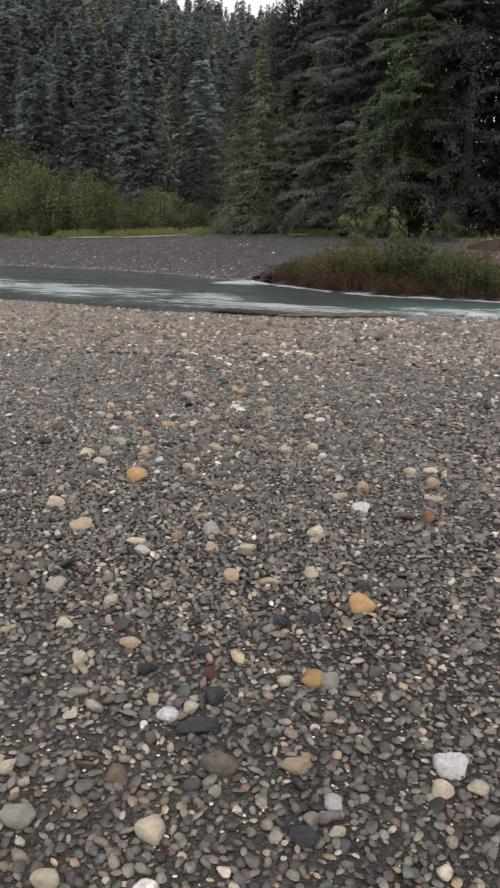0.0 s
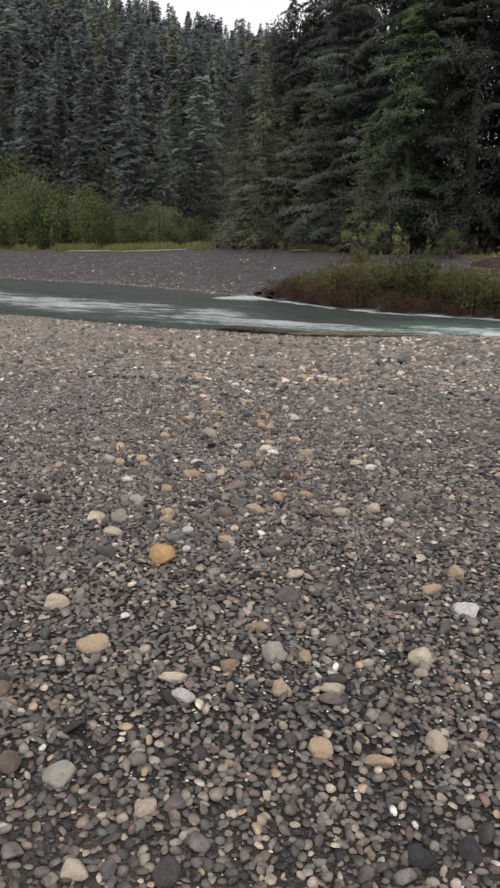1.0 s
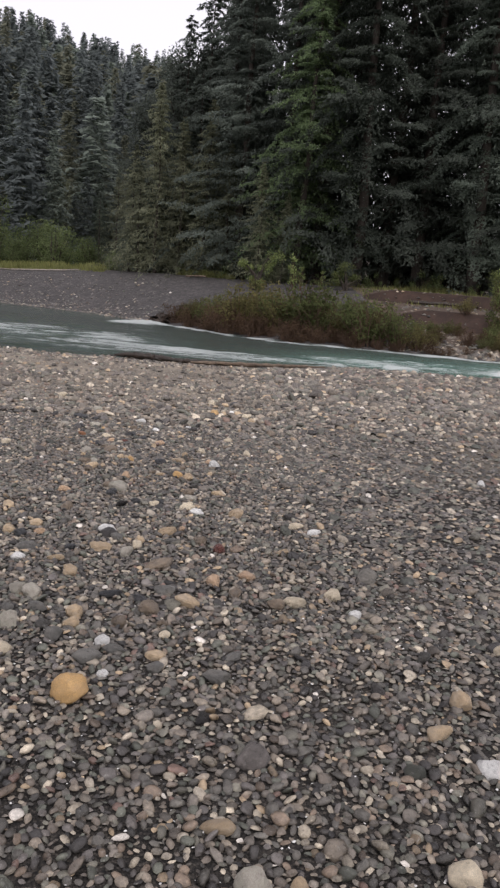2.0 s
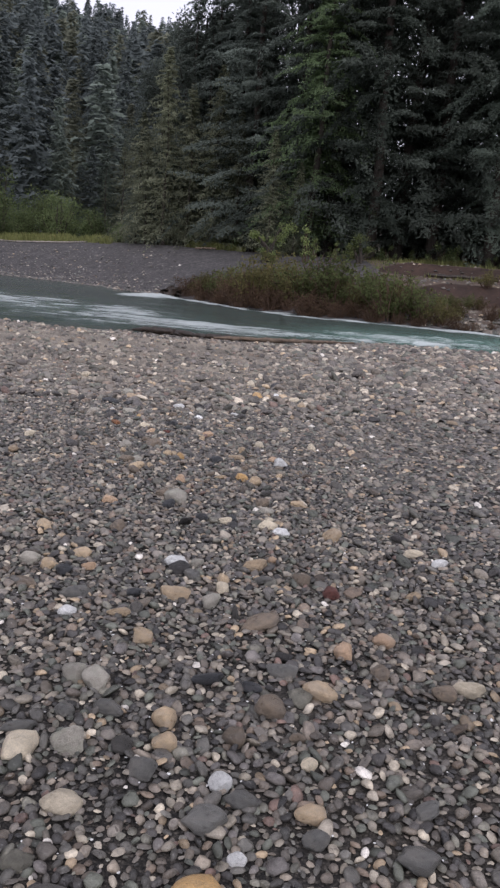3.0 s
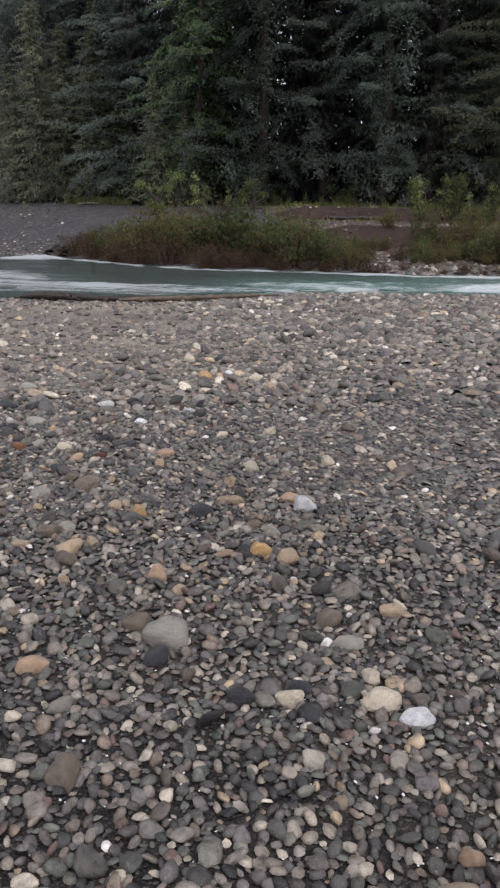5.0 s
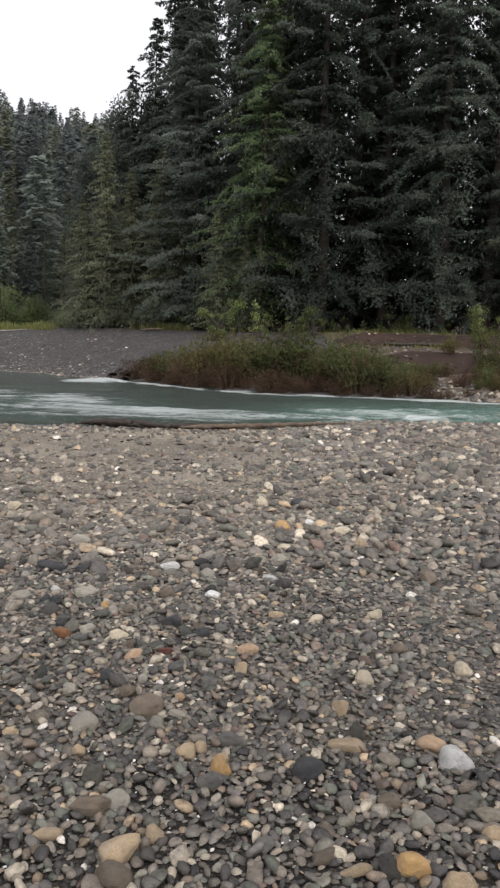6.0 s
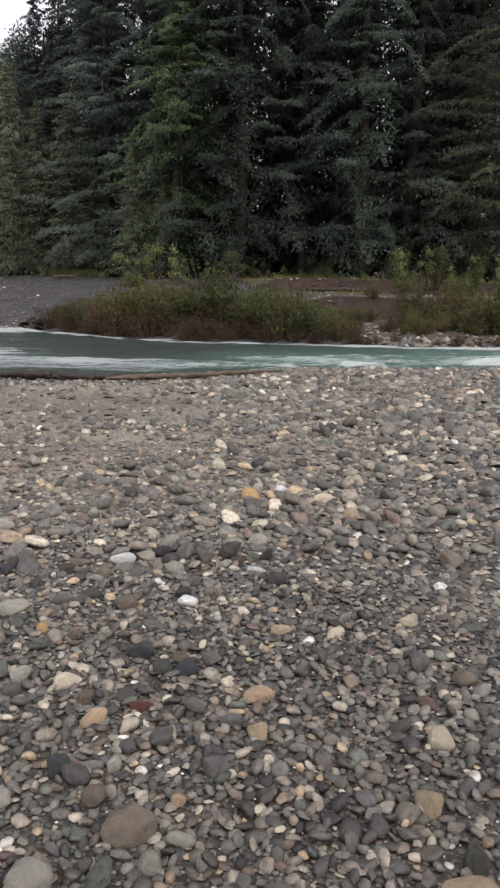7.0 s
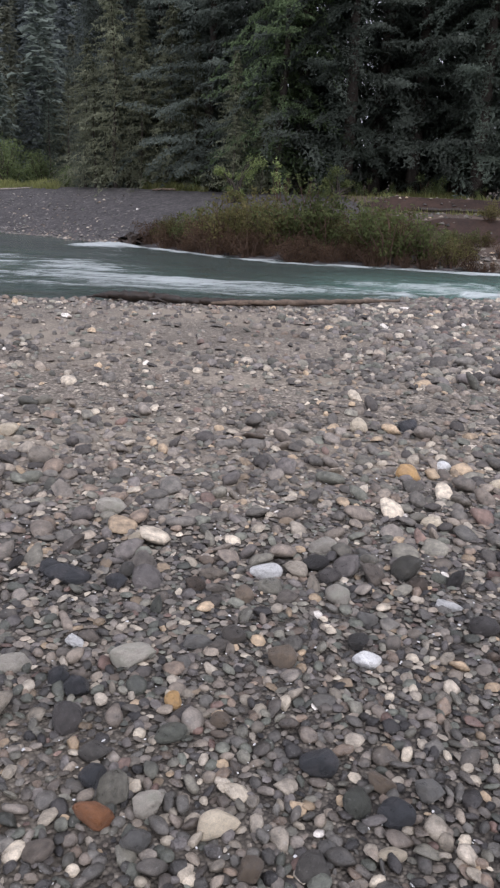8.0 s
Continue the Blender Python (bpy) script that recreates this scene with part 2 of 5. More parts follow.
M_WILLOW = leaf_material("willow_leaves", (0.088, 0.082, 0.036), (0.166, 0.154, 0.064), (0.25, 0.196, 0.085))
M_WILLOW_GREEN = leaf_material("green_willow_leaves", (0.080, 0.098, 0.040), (0.150, 0.175, 0.070), (0.23, 0.23, 0.10))
M_SHRUB = leaf_material("pale_shrub_leaves", (0.168, 0.216, 0.084), (0.312, 0.372, 0.150), (0.456, 0.456, 0.216))
M_DRYLEAF = leaf_material("dry_leaves", (0.064, 0.042, 0.028), (0.125, 0.082, 0.052), (0.16, 0.135, 0.066))
M_GRASS = leaf_material("bank_grass", (0.160, 0.176, 0.070), (0.255, 0.262, 0.102), (0.35, 0.305, 0.14))


def water_material():
    """Clear green river water with broken white water on the riffles."""
    m, t, b = node_mat("river_water")
    ripple = noise_node(t, 1.1, 5, 0.65, stretch=(0.7, 1.5, 1.0, 0.15))
    fine = noise_node(t, 5.0, 4, 0.6, stretch=(0.7, 1.3, 1.0, 0.15))
    depth = noise_node(t, 0.12, 3, 0.5, stretch=(0.5, 1.5, 1.0, 0.5))
    col = ramp_node(t, depth.outputs[0], [(0.3, (0.026, 0.038, 0.032)), (0.7, (0.046, 0.068, 0.056))]).outputs[0]
    att, pale = t.nodes.new("ShaderNodeAttribute"), t.nodes.new("ShaderNodeAttribute")
    att.attribute_name, pale.attribute_name = "riffle", "shallow"
    col = mix_node(t, col, (0.105, 0.190, 0.155), pale.outputs["Fac"])
    froth = noise_node(t, 3.6, 8, 0.82, stretch=(0.36, 1.3, 1.0, 0.1))
    add = t.nodes.new("ShaderNodeMath")
    add.operation = 'ADD'
    t.links.new(froth.outputs[0], add.inputs[0])
    t.links.new(att.outputs["Fac"], add.inputs[1])
    foam = ramp_node(t, add.outputs[0], [(0.66, (0,)), (0.75, (0.3,)), (0.92, (0.8,))]).outputs[0]
    col = mix_node(t, col, (0.62, 0.66, 0.64), foam)
    t.links.new(col, b.inputs["Base Color"])
    t.links.new(ramp_node(t, foam, [(0, (0.09,)), (1, (0.6,))]).outputs[0], b.inputs["Roughness"])
    b.inputs["IOR"].default_value = 1.33
    h = mix_node(t, ripple.outputs[0], fine.outputs[0], 0.3)
    bump_node(t, b, h, 1.0, 0.8)
    return m


M_WATER = water_material()

# ---- mesh helpers ----


def mesh_np(name, V, F, mats, smooth=True, slots=None):
    """A mesh from arrays of places and of faces that all have the same number of corners."""
    me = bpy.data.meshes.new(name)
    V = np.ascontiguousarray(V, dtype=np.float32)
    F = np.ascontiguousarray(F, dtype=np.int32)
    me.vertices.add(len(V))
    me.vertices.foreach_set("co", V.ravel())
    k = F.shape[1]
    me.loops.add(F.size)
    me.loops.foreach_set("vertex_index", F.ravel())
    me.polygons.add(len(F))
    me.polygons.foreach_set("loop_start", np.arange(0, F.size, k, dtype=np.int32))
    me.polygons.foreach_set("loop_total", np.full(len(F), k, dtype=np.int32))
    me.polygons.foreach_set("use_smooth", np.ascontiguousarray(np.broadcast_to(smooth, len(F)), dtype=bool))
    for m in mats:
        me.materials.append(m)
    if slots is not None:
        me.polygons.foreach_set("material_index", np.ascontiguousarray(slots, dtype=np.int32))
    me.update(calc_edges=True)
    return me


def soften(me, N):
    """Lets needles and leaves take the light of the bough they belong to."""
    N = N / (np.linalg.norm(N, axis=1)[:, None] + 1e-9)
    me.normals_split_custom_set_from_vertices(N.tolist())
    return me


def turn_out(V, F, N):
    """Turns each three-cornered face to the side that its bough faces."""
    g = np.cross(V[F[:, 1]] - V[F[:, 0]], V[F[:, 2]] - V[F[:, 0]])
    back = (g * N[F[:, 0]]).sum(1) < 0
    F = F.copy()
    F[back] = F[back][:, ::-1]
    g[back] *= -1
    g /= np.linalg.norm(g, axis=1)[:, None] + 1e-9
    return F, g


def part(name, me, parent, label=""):
    ob = new(name, me)
    ob.parent = parent
    return tagged(ob, label)


rng = np.random.default_rng(7)
GRID_N = rng.random((256, 256))


def vnoise(x, y):
    """Smooth value noise between 0 and 1."""
    xi, yi = np.floor(x).astype(int), np.floor(y).astype(int)
    fx, fy = x - xi, y - yi
    fx, fy = fx * fx * (3 - 2 * fx), fy * fy * (3 - 2 * fy)
    g = lambda a, b: GRID_N[a % 256, b % 256]
    return (g(xi, yi) * (1 - fx) + g(xi + 1, yi) * fx) * (1 - fy) + (g(xi, yi + 1) * (1 - fx) + g(xi + 1, yi + 1) * fx) * fy


def fbm(x, y, octaves=4):
    s = 0
    for k in range(octaves):
        s = s + 0.5 ** (k + 1) * vnoise(x * 2 ** k + 17 * k, y * 2 ** k + 31 * k)
    return s


def smooth(a, b, x):
    k = np.clip((x - a) / (b - a), 0, 1)
    return k * k * (3 - 2 * k)


# ---- the lie of the land ----
WATER = -0.2
NEAR_X, NEAR_Y = (-400, -130, -60, -30, -18, -12, -8.3, -6.3, -4.7, -3.2, -1, 1.5, 3.6, 8, 11, 20, 60, 400), (190, 95, 60, 38, 29.5, 24.6, 23.2, 22.0, 20.9, 21.2, 21.5, 22.6, 24.1, 24.5, 25.4, 28, 38, 120)
FAR_X, FAR_Y = (-400, -130, -43, -30, -20, -13, -5.5, -3.5, 0, 1.4, 4.2, 9, 16.3, 40, 80, 400), (330, 150, 97, 92, 82, 72, 57.5, 54.5, 47, 45, 42.3, 40, 37.3, 40, 52, 150)
BANK_X, BANK_Y = (-400, -130, -58, -32, -20, -8, -2.5, 12, 26, 60, 400), (360, 190, 130, 116, 105, 90, 85, 74, 69, 78, 180)
BANK_ZX, BANK_Z = (-130, -58, -32, -20, -8, -2.5, 12, 26, 60), (4.2, 4.3, 4.6, 5.0, 4.7, 4.5, 4.3, 4.2, 4.2)


def near_edge(x):
    return np.interp(x, NEAR_X, NEAR_Y) + 0.5 * (vnoise(x * 0.6, x * 0 + 3) - 0.5)


def far_edge(x):
    return np.interp(x, FAR_X, FAR_Y) + 0.9 * (vnoise(x * 0.3, x * 0 + 9) - 0.5)


def bank_line(x):
    return np.interp(x, BANK_X, BANK_Y) + 2.0 * (vnoise(x * 0.12, x * 0 + 5) - 0.5)


def land(x, y):
    """Height of the ground."""
    x, y = np.asarray(x, float), np.asarray(y, float)
    n, f, k = near_edge(x), far_edge(x), bank_line(x)
    bar = -0.007 * np.clip(y, -40, 60) + 0.05 * (fbm(x * 0.35, y * 0.35, 3) - 0.44) + 0.02 * (vnoise(x * 2.2, y * 2.2) - 0.5)
    to_edge = n - y
    bar = np.where(to_edge < 3, WATER + 0.02 + (bar - WATER - 0.02) * smooth(-0.4, 3, to_edge), bar)
    mid = np.clip((y - n) / np.maximum(f - n, 1), 0, 1)
    bed = WATER - 1.0 * np.clip(4 * mid * (1 - mid), 0, 1) ** 0.6 - 0.03
    s = np.clip((y - f) / np.maximum(k - f, 1), 0, 1)
    top = np.interp(x, BANK_ZX, BANK_Z)
    slope = WATER + (top - WATER) * (0.75 * s + 0.25 * smooth(0, 1, s)) + 0.25 * (fbm(x * 0.25, y * 0.25, 3) - 0.44) * smooth(0, 0.15, s)
    # a cut bank with a ledge, where the bare earth shows
    cut = smooth(10, 14, x) * (1 - smooth(36, 46, x))
    tiers = np.interp(s + 0.03 * (fbm(x * 0.4, y * 0.1, 3) - 0.44), (0, 0.36, 0.40, 0.70, 0.735, 1), (0, 0.27, 0.56, 0.69, 0.925, 1))
    slope = slope + cut * (WATER + (top - WATER) * tiers + 0.12 * (fbm(x * 0.5, y * 0.5, 3) - 0.44) - slope)
    away = y - k
    r = np.hypot(x, y)
    az = np.degrees(np.arctan2(x, np.maximum(y, 1)))
    rise = 0.40 * np.clip(r - 150, 0, 250) - 0.1 * np.clip(r - 400, 0, 400)
    rise = rise * (1 + 0.012 * np.clip(-az - 7, 0, 40)) * (1 - 0.75 * smooth(-3, 12, az))
    up = top + 0.02 * np.clip(away, 0, 40) + 0.5 * (fbm(x * 0.1, y * 0.1, 3) - 0.44) * smooth(0, 8, away) + np.maximum(rise, 0) * smooth(0, 30, away) + 7 * (fbm(x * 0.02, y * 0.02, 3) - 0.44) * smooth(40, 120, away)
    return np.where(y < n, bar, np.where(y < f, bed, np.where(away < 0, slope, up)))


def spread_axis(pieces):
    return np.concatenate([np.arange(a, b, d) for a, b, d in pieces])


gx = spread_axis([(-900, -400, 50), (-400, -120, 14), (-120, -40, 4), (-40, -12, 1), (-12, 15, 0.3), (15, 36, 0.6), (36, 40, 1), (40, 120, 4), (120, 400, 14), (400, 901, 50)])
gy = spread_axis([(-900, -100, 50), (-100, -10, 8), (-10, -4, 1), (-4, 30, 0.3), (30, 52, 1), (52, 70, 0.4), (70, 130, 1), (130, 420, 5), (420, 1001, 30)])
GX, GY = np.meshgrid(gx, gy)
GZ = land(GX, GY)
nx, ny = len(gx), len(gy)
idx = np.arange(nx * ny).reshape(ny, nx)
quads = np.stack([idx[:-1, :-1], idx[:-1, 1:], idx[1:, 1:], idx[1:, :-1]], -1).reshape(-1, 4)
cx = (GX[:-1, :-1] + GX[1:, 1:]).ravel() / 2
cy = (GY[:-1, :-1] + GY[1:, 1:]).ravel() / 2


SAND_LOBES = ((-3.2, 12.6, 1.9, 1.0), (-3.4, 16.2, 2.2, 1.6), (-5.5, 14.5, 2.2, 2.4), (-7.2, 18.2, 3.2, 2.2), (-4.4, 15.3, 1.9, 0.9))


def sandiness(x, y):
    """Where the bar is sandy, with few stones."""
    k = smooth(0.36, 0.56, fbm(x * 0.28 + 5, y * 0.5 + 2, 4) + 0.24 * smooth(9, 14, y) * (1 - smooth(-1.5, 2.5, x)) - 0.16 * smooth(-1.8, 1.5, x))
    for px, py, wx, wy in SAND_LOBES:
        k = np.maximum(k, 1.15 * np.exp(-((x - px) / wx) ** 2 - ((y - py) / wy) ** 2) * (0.55 + 0.9 * fbm(x * 0.9, y * 1.3, 3)))
    k = np.clip(k, 0, 1)
    return k * smooth(8, 13, y) * (1 - 0.6 * smooth(19, 21, y))


def in_plan(x, y):
    """The stretch of the bar that is laid pebble by pebble."""
    left = 0.9 - 0.60 * (y + 3.3) - 0.5
    right = np.maximum(1.7 + 0.36 * (y + 1.9), -1 + 0.6 * (y - 5.0)) + 0.4
    return (x > left) & (x < right) & (y < near_edge(x) - 0.05)


wob = 2.5 * (fbm(cx * 0.3, cy * 0.3, 3) - 0.44)
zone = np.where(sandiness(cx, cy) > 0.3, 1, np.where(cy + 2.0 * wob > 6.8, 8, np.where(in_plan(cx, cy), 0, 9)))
zone = np.where(cy > near_edge(cx) + 0.1, 3, zone)
zone = np.where(cy > far_edge(cx) - 0.3, 2, zone)
s_far = (cy - far_edge(cx)) / np.maximum(bank_line(cx) - far_edge(cx), 1)
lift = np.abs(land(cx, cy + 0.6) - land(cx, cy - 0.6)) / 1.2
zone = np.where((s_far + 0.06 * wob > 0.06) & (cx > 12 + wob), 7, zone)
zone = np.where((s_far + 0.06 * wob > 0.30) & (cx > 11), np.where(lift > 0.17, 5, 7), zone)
zone = np.where(cy > bank_line(cx) + wob * 0.4, 4, zone)
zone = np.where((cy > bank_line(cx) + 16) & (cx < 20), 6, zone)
ground = tagged(new("ground", mesh_np("ground", np.stack([GX, GY, GZ], -1).reshape(-1, 3), quads, [M_BED_SHADED, M_SILT, M_FARBAR, M_RIVERBED, M_LITTER, M_EARTH, M_HILLFLOOR, M_LEDGE, M_GRIT, M_OPENBAR], slots=zone)),
                "grey gravel bar, river bed and wooded slopes", "ground", kind="structure")

# ---- the river ----
ux = spread_axis([(-300, -130, 6), (-130, -30, 1.0), (-30, 24, 0.3), (24, 80, 1.0), (80, 300, 8)])
uv = np.linspace(0, 1, 130) ** 1.25
WX, WV = np.meshgrid(ux, uv)
n0, f0 = near_edge(WX) - 0.35, far_edge(WX) + 0.8
WY = n0 + (f0 - n0) * WV
swell = fbm(WX * 0.38 + 3, WY * 1.15 + 0.2 * WX, 4) - 0.44
chop = 0.17 * swell + 0.07 * (vnoise(WX * 1.2, WY * 2.8) - 0.5)
# riffles: a broken band off the near shore, white along the far bank and round the snag, and fast pale water downstream
run = WY - near_edge(WX)
left = smooth(2, -6, WX)
band = np.exp(-((run - 3.4 - 5.5 * left - 0.05 * np.clip(-WX, 0, 60)) / (2.6 + 4.2 * left)) ** 2) * smooth(0.6, 2.2, run)
down = smooth(-1, 8, WX)
wide = np.exp(-((run - 3.0) / 7.0) ** 2) * down
crest = np.exp(-((run - 1.0) / 0.7) ** 2) * smooth(1, 5, WX) * smooth(0.4, 0.65, vnoise(WX * 0.8, WY * 0.5))
edge = np.exp(-((far_edge(WX) - WY - 1.0) / 1.2) ** 2) * smooth(-9, -6, WX)
snag_foam = np.exp(-(((WX + 7.0) / 1.35) ** 2 + ((WY - 55.5) / 3.6) ** 2))
riffle = np.clip(0.25 * band * (1 - 0.75 * down) + 0.13 * wide + 0.40 * crest + 0.40 * edge + 0.9 * snag_foam, 0, 0.75)
riffle = riffle * (0.6 + 0.8 * vnoise(WX * 0.45 + 7, WY * 0.4))
WZ = WATER + chop * (0.5 + 2.2 * riffle + 0.5 * wide) + 0.16 * snag_foam + 0.10 * crest
shallow = np.clip(0.9 * wide + 0.5 * band * (0.35 + 0.65 * down), 0, 0.9)
riffle = riffle + 0.5 * swell * smooth(0.03, 0.15, riffle)
widx = np.arange(WX.size).reshape(WX.shape)
wq = np.stack([widx[:-1, :-1], widx[:-1, 1:], widx[1:, 1:], widx[1:, :-1]], -1).reshape(-1, 4)
wme = mesh_np("river", np.stack([WX, WY, WZ], -1).reshape(-1, 3), wq, [M_WATER])
wa = wme.attributes.new("riffle", 'FLOAT', 'POINT')
wa.data.foreach_set("value", riffle.ravel().astype(np.float32))
ws = wme.attributes.new("shallow", 'FLOAT', 'POINT')
ws.data.foreach_set("value", shallow.ravel().astype(np.float32))
tagged(new("water", wme), "fast green river with broken white riffles", "river", kind="structure")

# ---- conifers ----


def rot_z(a):
    c, s = np.cos(a), np.sin(a)
    return np.array([[c, -s, 0], [s, c, 0], [0, 0, 1]])


def fir_crown(seed, H, R, branches, sprays, bare=0.05, droop=0.42, size=1.0, power=0.85, hang=1.25, wide=1.0):
    """Drooping boughs round a trunk, each a flat fan of needle-clad twigs. Returns places and three-cornered faces."""
    r = np.random.default_rng(seed)
    k = np.arange(branches)
    up = ((k + r.random(branches)) / branches) ** 0.95
    z = H * (bare + (1 - bare) * up)
    length = R * (1 - up) ** power * r.uniform(0.4, 1.25, branches) * np.where(r.random(branches) < 0.14, 0.35, 1.0) + 0.02 * H * (1 - 0.6 * up)
    az = k * 2.39996 + r.uniform(-0.6, 0.6, branches)
    rise = r.uniform(-0.1, 0.4, branches)
    sag = droop * r.uniform(0.4, 1.7, branches)
    n = branches * sprays
    b = np.repeat(k, sprays)
    u = np.clip((np.tile(np.arange(sprays), branches) + r.random(n)) / sprays, 0.05, 1.0) ** 0.8
    L = length[b]
    d = np.stack([np.cos(az[b]), np.sin(az[b])], -1)
    dip = L * (rise[b] * u - sag[b] * u * u)
    side = np.stack([-d[:, 1], d[:, 0]], -1)
    off = r.normal(0, 0.16, n) * L * (1.12 - u)
    root = np.concatenate([d * (L * u)[:, None] + side * off[:, None], (z[b] + dip - 0.2 * np.abs(off) + r.normal(0, 0.012, n) * L)[:, None]], -1)
    hand = np.where(r.random(n) < 0.5, -1.0, 1.0)
    turn = az[b] + hand * r.uniform(0.1, 1.6, n)
    sz = size * (0.05 * L * (1.1 - u) + 0.0088 * H) * r.uniform(0.5, 1.5, n)
    tilt = -r.uniform(-0.1, hang, n)
    f = np.stack([np.cos(turn) * np.cos(tilt), np.sin(turn) * np.cos(tilt), np.sin(tilt)], -1)
    a = np.stack([-np.sin(turn), np.cos(turn), r.uniform(-0.8, 0.8, n)], -1)
    wd = wide * (0.13 * sz + 0.0010 * H) * r.uniform(0.7, 1.4, n)
    V = np.stack([root - f * (0.1 * sz)[:, None], root + f * (0.55 * sz)[:, None] + a * wd[:, None], root + f * sz[:, None] - a * (0.7 * wd)[:, None]], 1).reshape(-1, 3)
    F = np.arange(n * 3).reshape(-1, 3)
    N = np.concatenate([0.75 * d, np.full((n, 1), 0.62) + 0.5 * (0.55 - u)[:, None]], -1) + r.normal(0, 0.08, (n, 3))
    N = np.repeat(N, 3, 0)
    F, g = turn_out(V, F, N)
    N = N + 0.09 * np.repeat(g, 3, 0)
    return V, F, N


def limb_tube(points, radii, sides=6):
    """A tapered tube along a line of places."""
    P = np.asarray(points, float)
    V, F = [], []
    for k, p in enumerate(P):
        t = P[min(k + 1, len(P) - 1)] - P[max(k - 1, 0)]
        t = t / (np.linalg.norm(t) + 1e-9)
        a = np.cross(t, (0.31, 0.95, 0.1))
        a /= np.linalg.norm(a) + 1e-9
        b = np.cross(t, a)
        for j in range(sides):
            q = 2 * math.pi * j / sides
            V.append(p + radii[k] * (math.cos(q) * a + math.sin(q) * b))
    for k in range(len(P) - 1):
        for j in range(sides):
            c, e = k * sides + j, k * sides + (j + 1) % sides
            F.append((c, e, e + sides, c + sides))
    return np.array(V), np.array(F)


def join(parts):
    V, F, o = [], [], 0
    for v, f in parts:
        V.append(v)
        F.append(f + o)
        o += len(v)
    return np.concatenate(V), np.concatenate(F)


def fir_tree(name, seed, H, R, branches, sprays, mat, label, **kw):
    root = tagged(new(name), label, "tree", "conifers of the riverside forest")
    r = np.random.default_rng(seed + 99)
    bend = r.normal(0, 0.15, (7, 2)).cumsum(0)
    pts = [(bend[k][0], bend[k][1], H * (k / 6) ** 1.0 - (0.6 if k == 0 else 0)) for k in range(7)]
    tv, tf = limb_tube(pts, [0.012 * H * (1 - 0.97 * k / 6) for k in range(7)], 8)
    part("trunk", mesh_np("trunk", tv, tf, [M_BARK]), root, "brown furrowed trunk")
    V, F, N = fir_crown(seed, H, R, branches, sprays, **kw)
    t = np.clip(V[:, 2] / H, 0, 0.999) * 6
    V[:, 0] += np.interp(t, range(7), bend[:, 0])
    V[:, 1] += np.interp(t, range(7), bend[:, 1])
    part("crown", soften(mesh_np("crown", V, F, [mat]), N), root, "dark green drooping needle crown")
    return root


def put_trees(kinds, places, tallest):
    """The first trees of each kind stand where their first place is; the rest are copies."""
    used = set()
    for k, (x, y, h) in enumerate(places):
        kind = kinds[k % len(kinds)]
        s = h / tallest[k % len(kinds)]
        m = Matrix.Translation((x, y, float(land(x, y)) - 0.1)) @ Matrix.Rotation(k * 2.1, 4, 'Z') @ Matrix.Diagonal((s, s, s, 1))
        if kind.name not in used:
            used.add(kind.name)
            kind.matrix_basis = m
        else:
            c = copy_thing(kind, Matrix.Identity(4))
            c.matrix_basis = m


tr = random.Random(5)
DARK_LABEL = "tall dark green conifer with drooping boughs"
bigs = [fir_tree("conifer", 11, 46, 9.4, 150, 350, M_FIR, DARK_LABEL, size=0.5, wide=1.05), fir_tree("conifer", 12, 46, 8.4, 150, 350, M_FIR_GREEN, DARK_LABEL, droop=0.55, size=0.5, wide=1.05),
        fir_tree("conifer", 13, 46, 10.0, 150, 350, M_FIR, DARK_LABEL, bare=0.03, droop=0.36, size=0.5, wide=1.05)]
softs = [fir_tree("conifer", 14, 46, 9.2, 150, 350, M_FIR_HAZED, "tall grey green conifer with drooping boughs, haze in its colour", size=0.5, wide=1.05), fir_tree("conifer", 15, 46, 9.8, 150, 350, M_FIR_HAZED, "tall grey green conifer with drooping boughs, haze in its colour", droop=0.5, size=0.5, wide=1.05)]


def stand_height(x):
    """The forest stands lower at its upstream end."""
    return float(np.interp(x, (-8, -5, -3, 0, 5, 12), (20, 28, 34, 43, 54, 57)))


front = []
for k in range(15):
    x = -6 + k * 3.6 + tr.uniform(-1.0, 1.0)
    front.append((x, float(bank_line(np.array(x))) + tr.uniform(4, 8), stand_height(x) * tr.uniform(0.88, 1.04)))
put_trees(bigs, [f for f in front if f[0] > 7], [46] * 3)
put_trees(softs, [f for f in front if f[0] <= 7], [46] * 2)
mids = [fir_tree("conifer", 21, 48, 7.5, 110, 60, M_FIR, DARK_LABEL, size=1.15), fir_tree("conifer", 22, 48, 8.2, 110, 60, M_FIR_GREEN, DARK_LABEL, size=1.15, droop=0.55)]
behind = []
for row in range(3):
    for k in range(12):
        x = -4 + row * 1.5 + k * 4.5 + tr.uniform(-1.8, 1.8)
        if row == 2 and x > 13:
            continue
        behind.append((x, float(bank_line(np.array(x))) + 14 + row * 11 + tr.uniform(-3, 3), stand_height(x) * tr.uniform(0.9, 1.12)))
behind += [(24.5, 96, 46), (27.5, 101, 44), (1.2, 97, 40)]
soft_mids = [fir_tree("conifer", 25, 48, 8.0, 110, 60, M_FIR_HAZED, "tall grey green conifer with drooping boughs, haze in its colour", size=1.15)]
put_trees(mids, [f for f in behind if f[0] > 7], [48] * 2)
put_trees(soft_mids, [f for f in behind if f[0] <= 7], [48])
backs = [fir_tree("conifer", 23, 48, 8.0, 160, 14, M_FIR, DARK_LABEL, size=2.4)]
put_trees(backs, [(8 + k * 4.4 + tr.uniform(-1, 1), float(bank_line(np.array(8 + k * 4.4))) + 44 + tr.uniform(-4, 4), tr.uniform(42, 50)) for k in range(12)], [48])
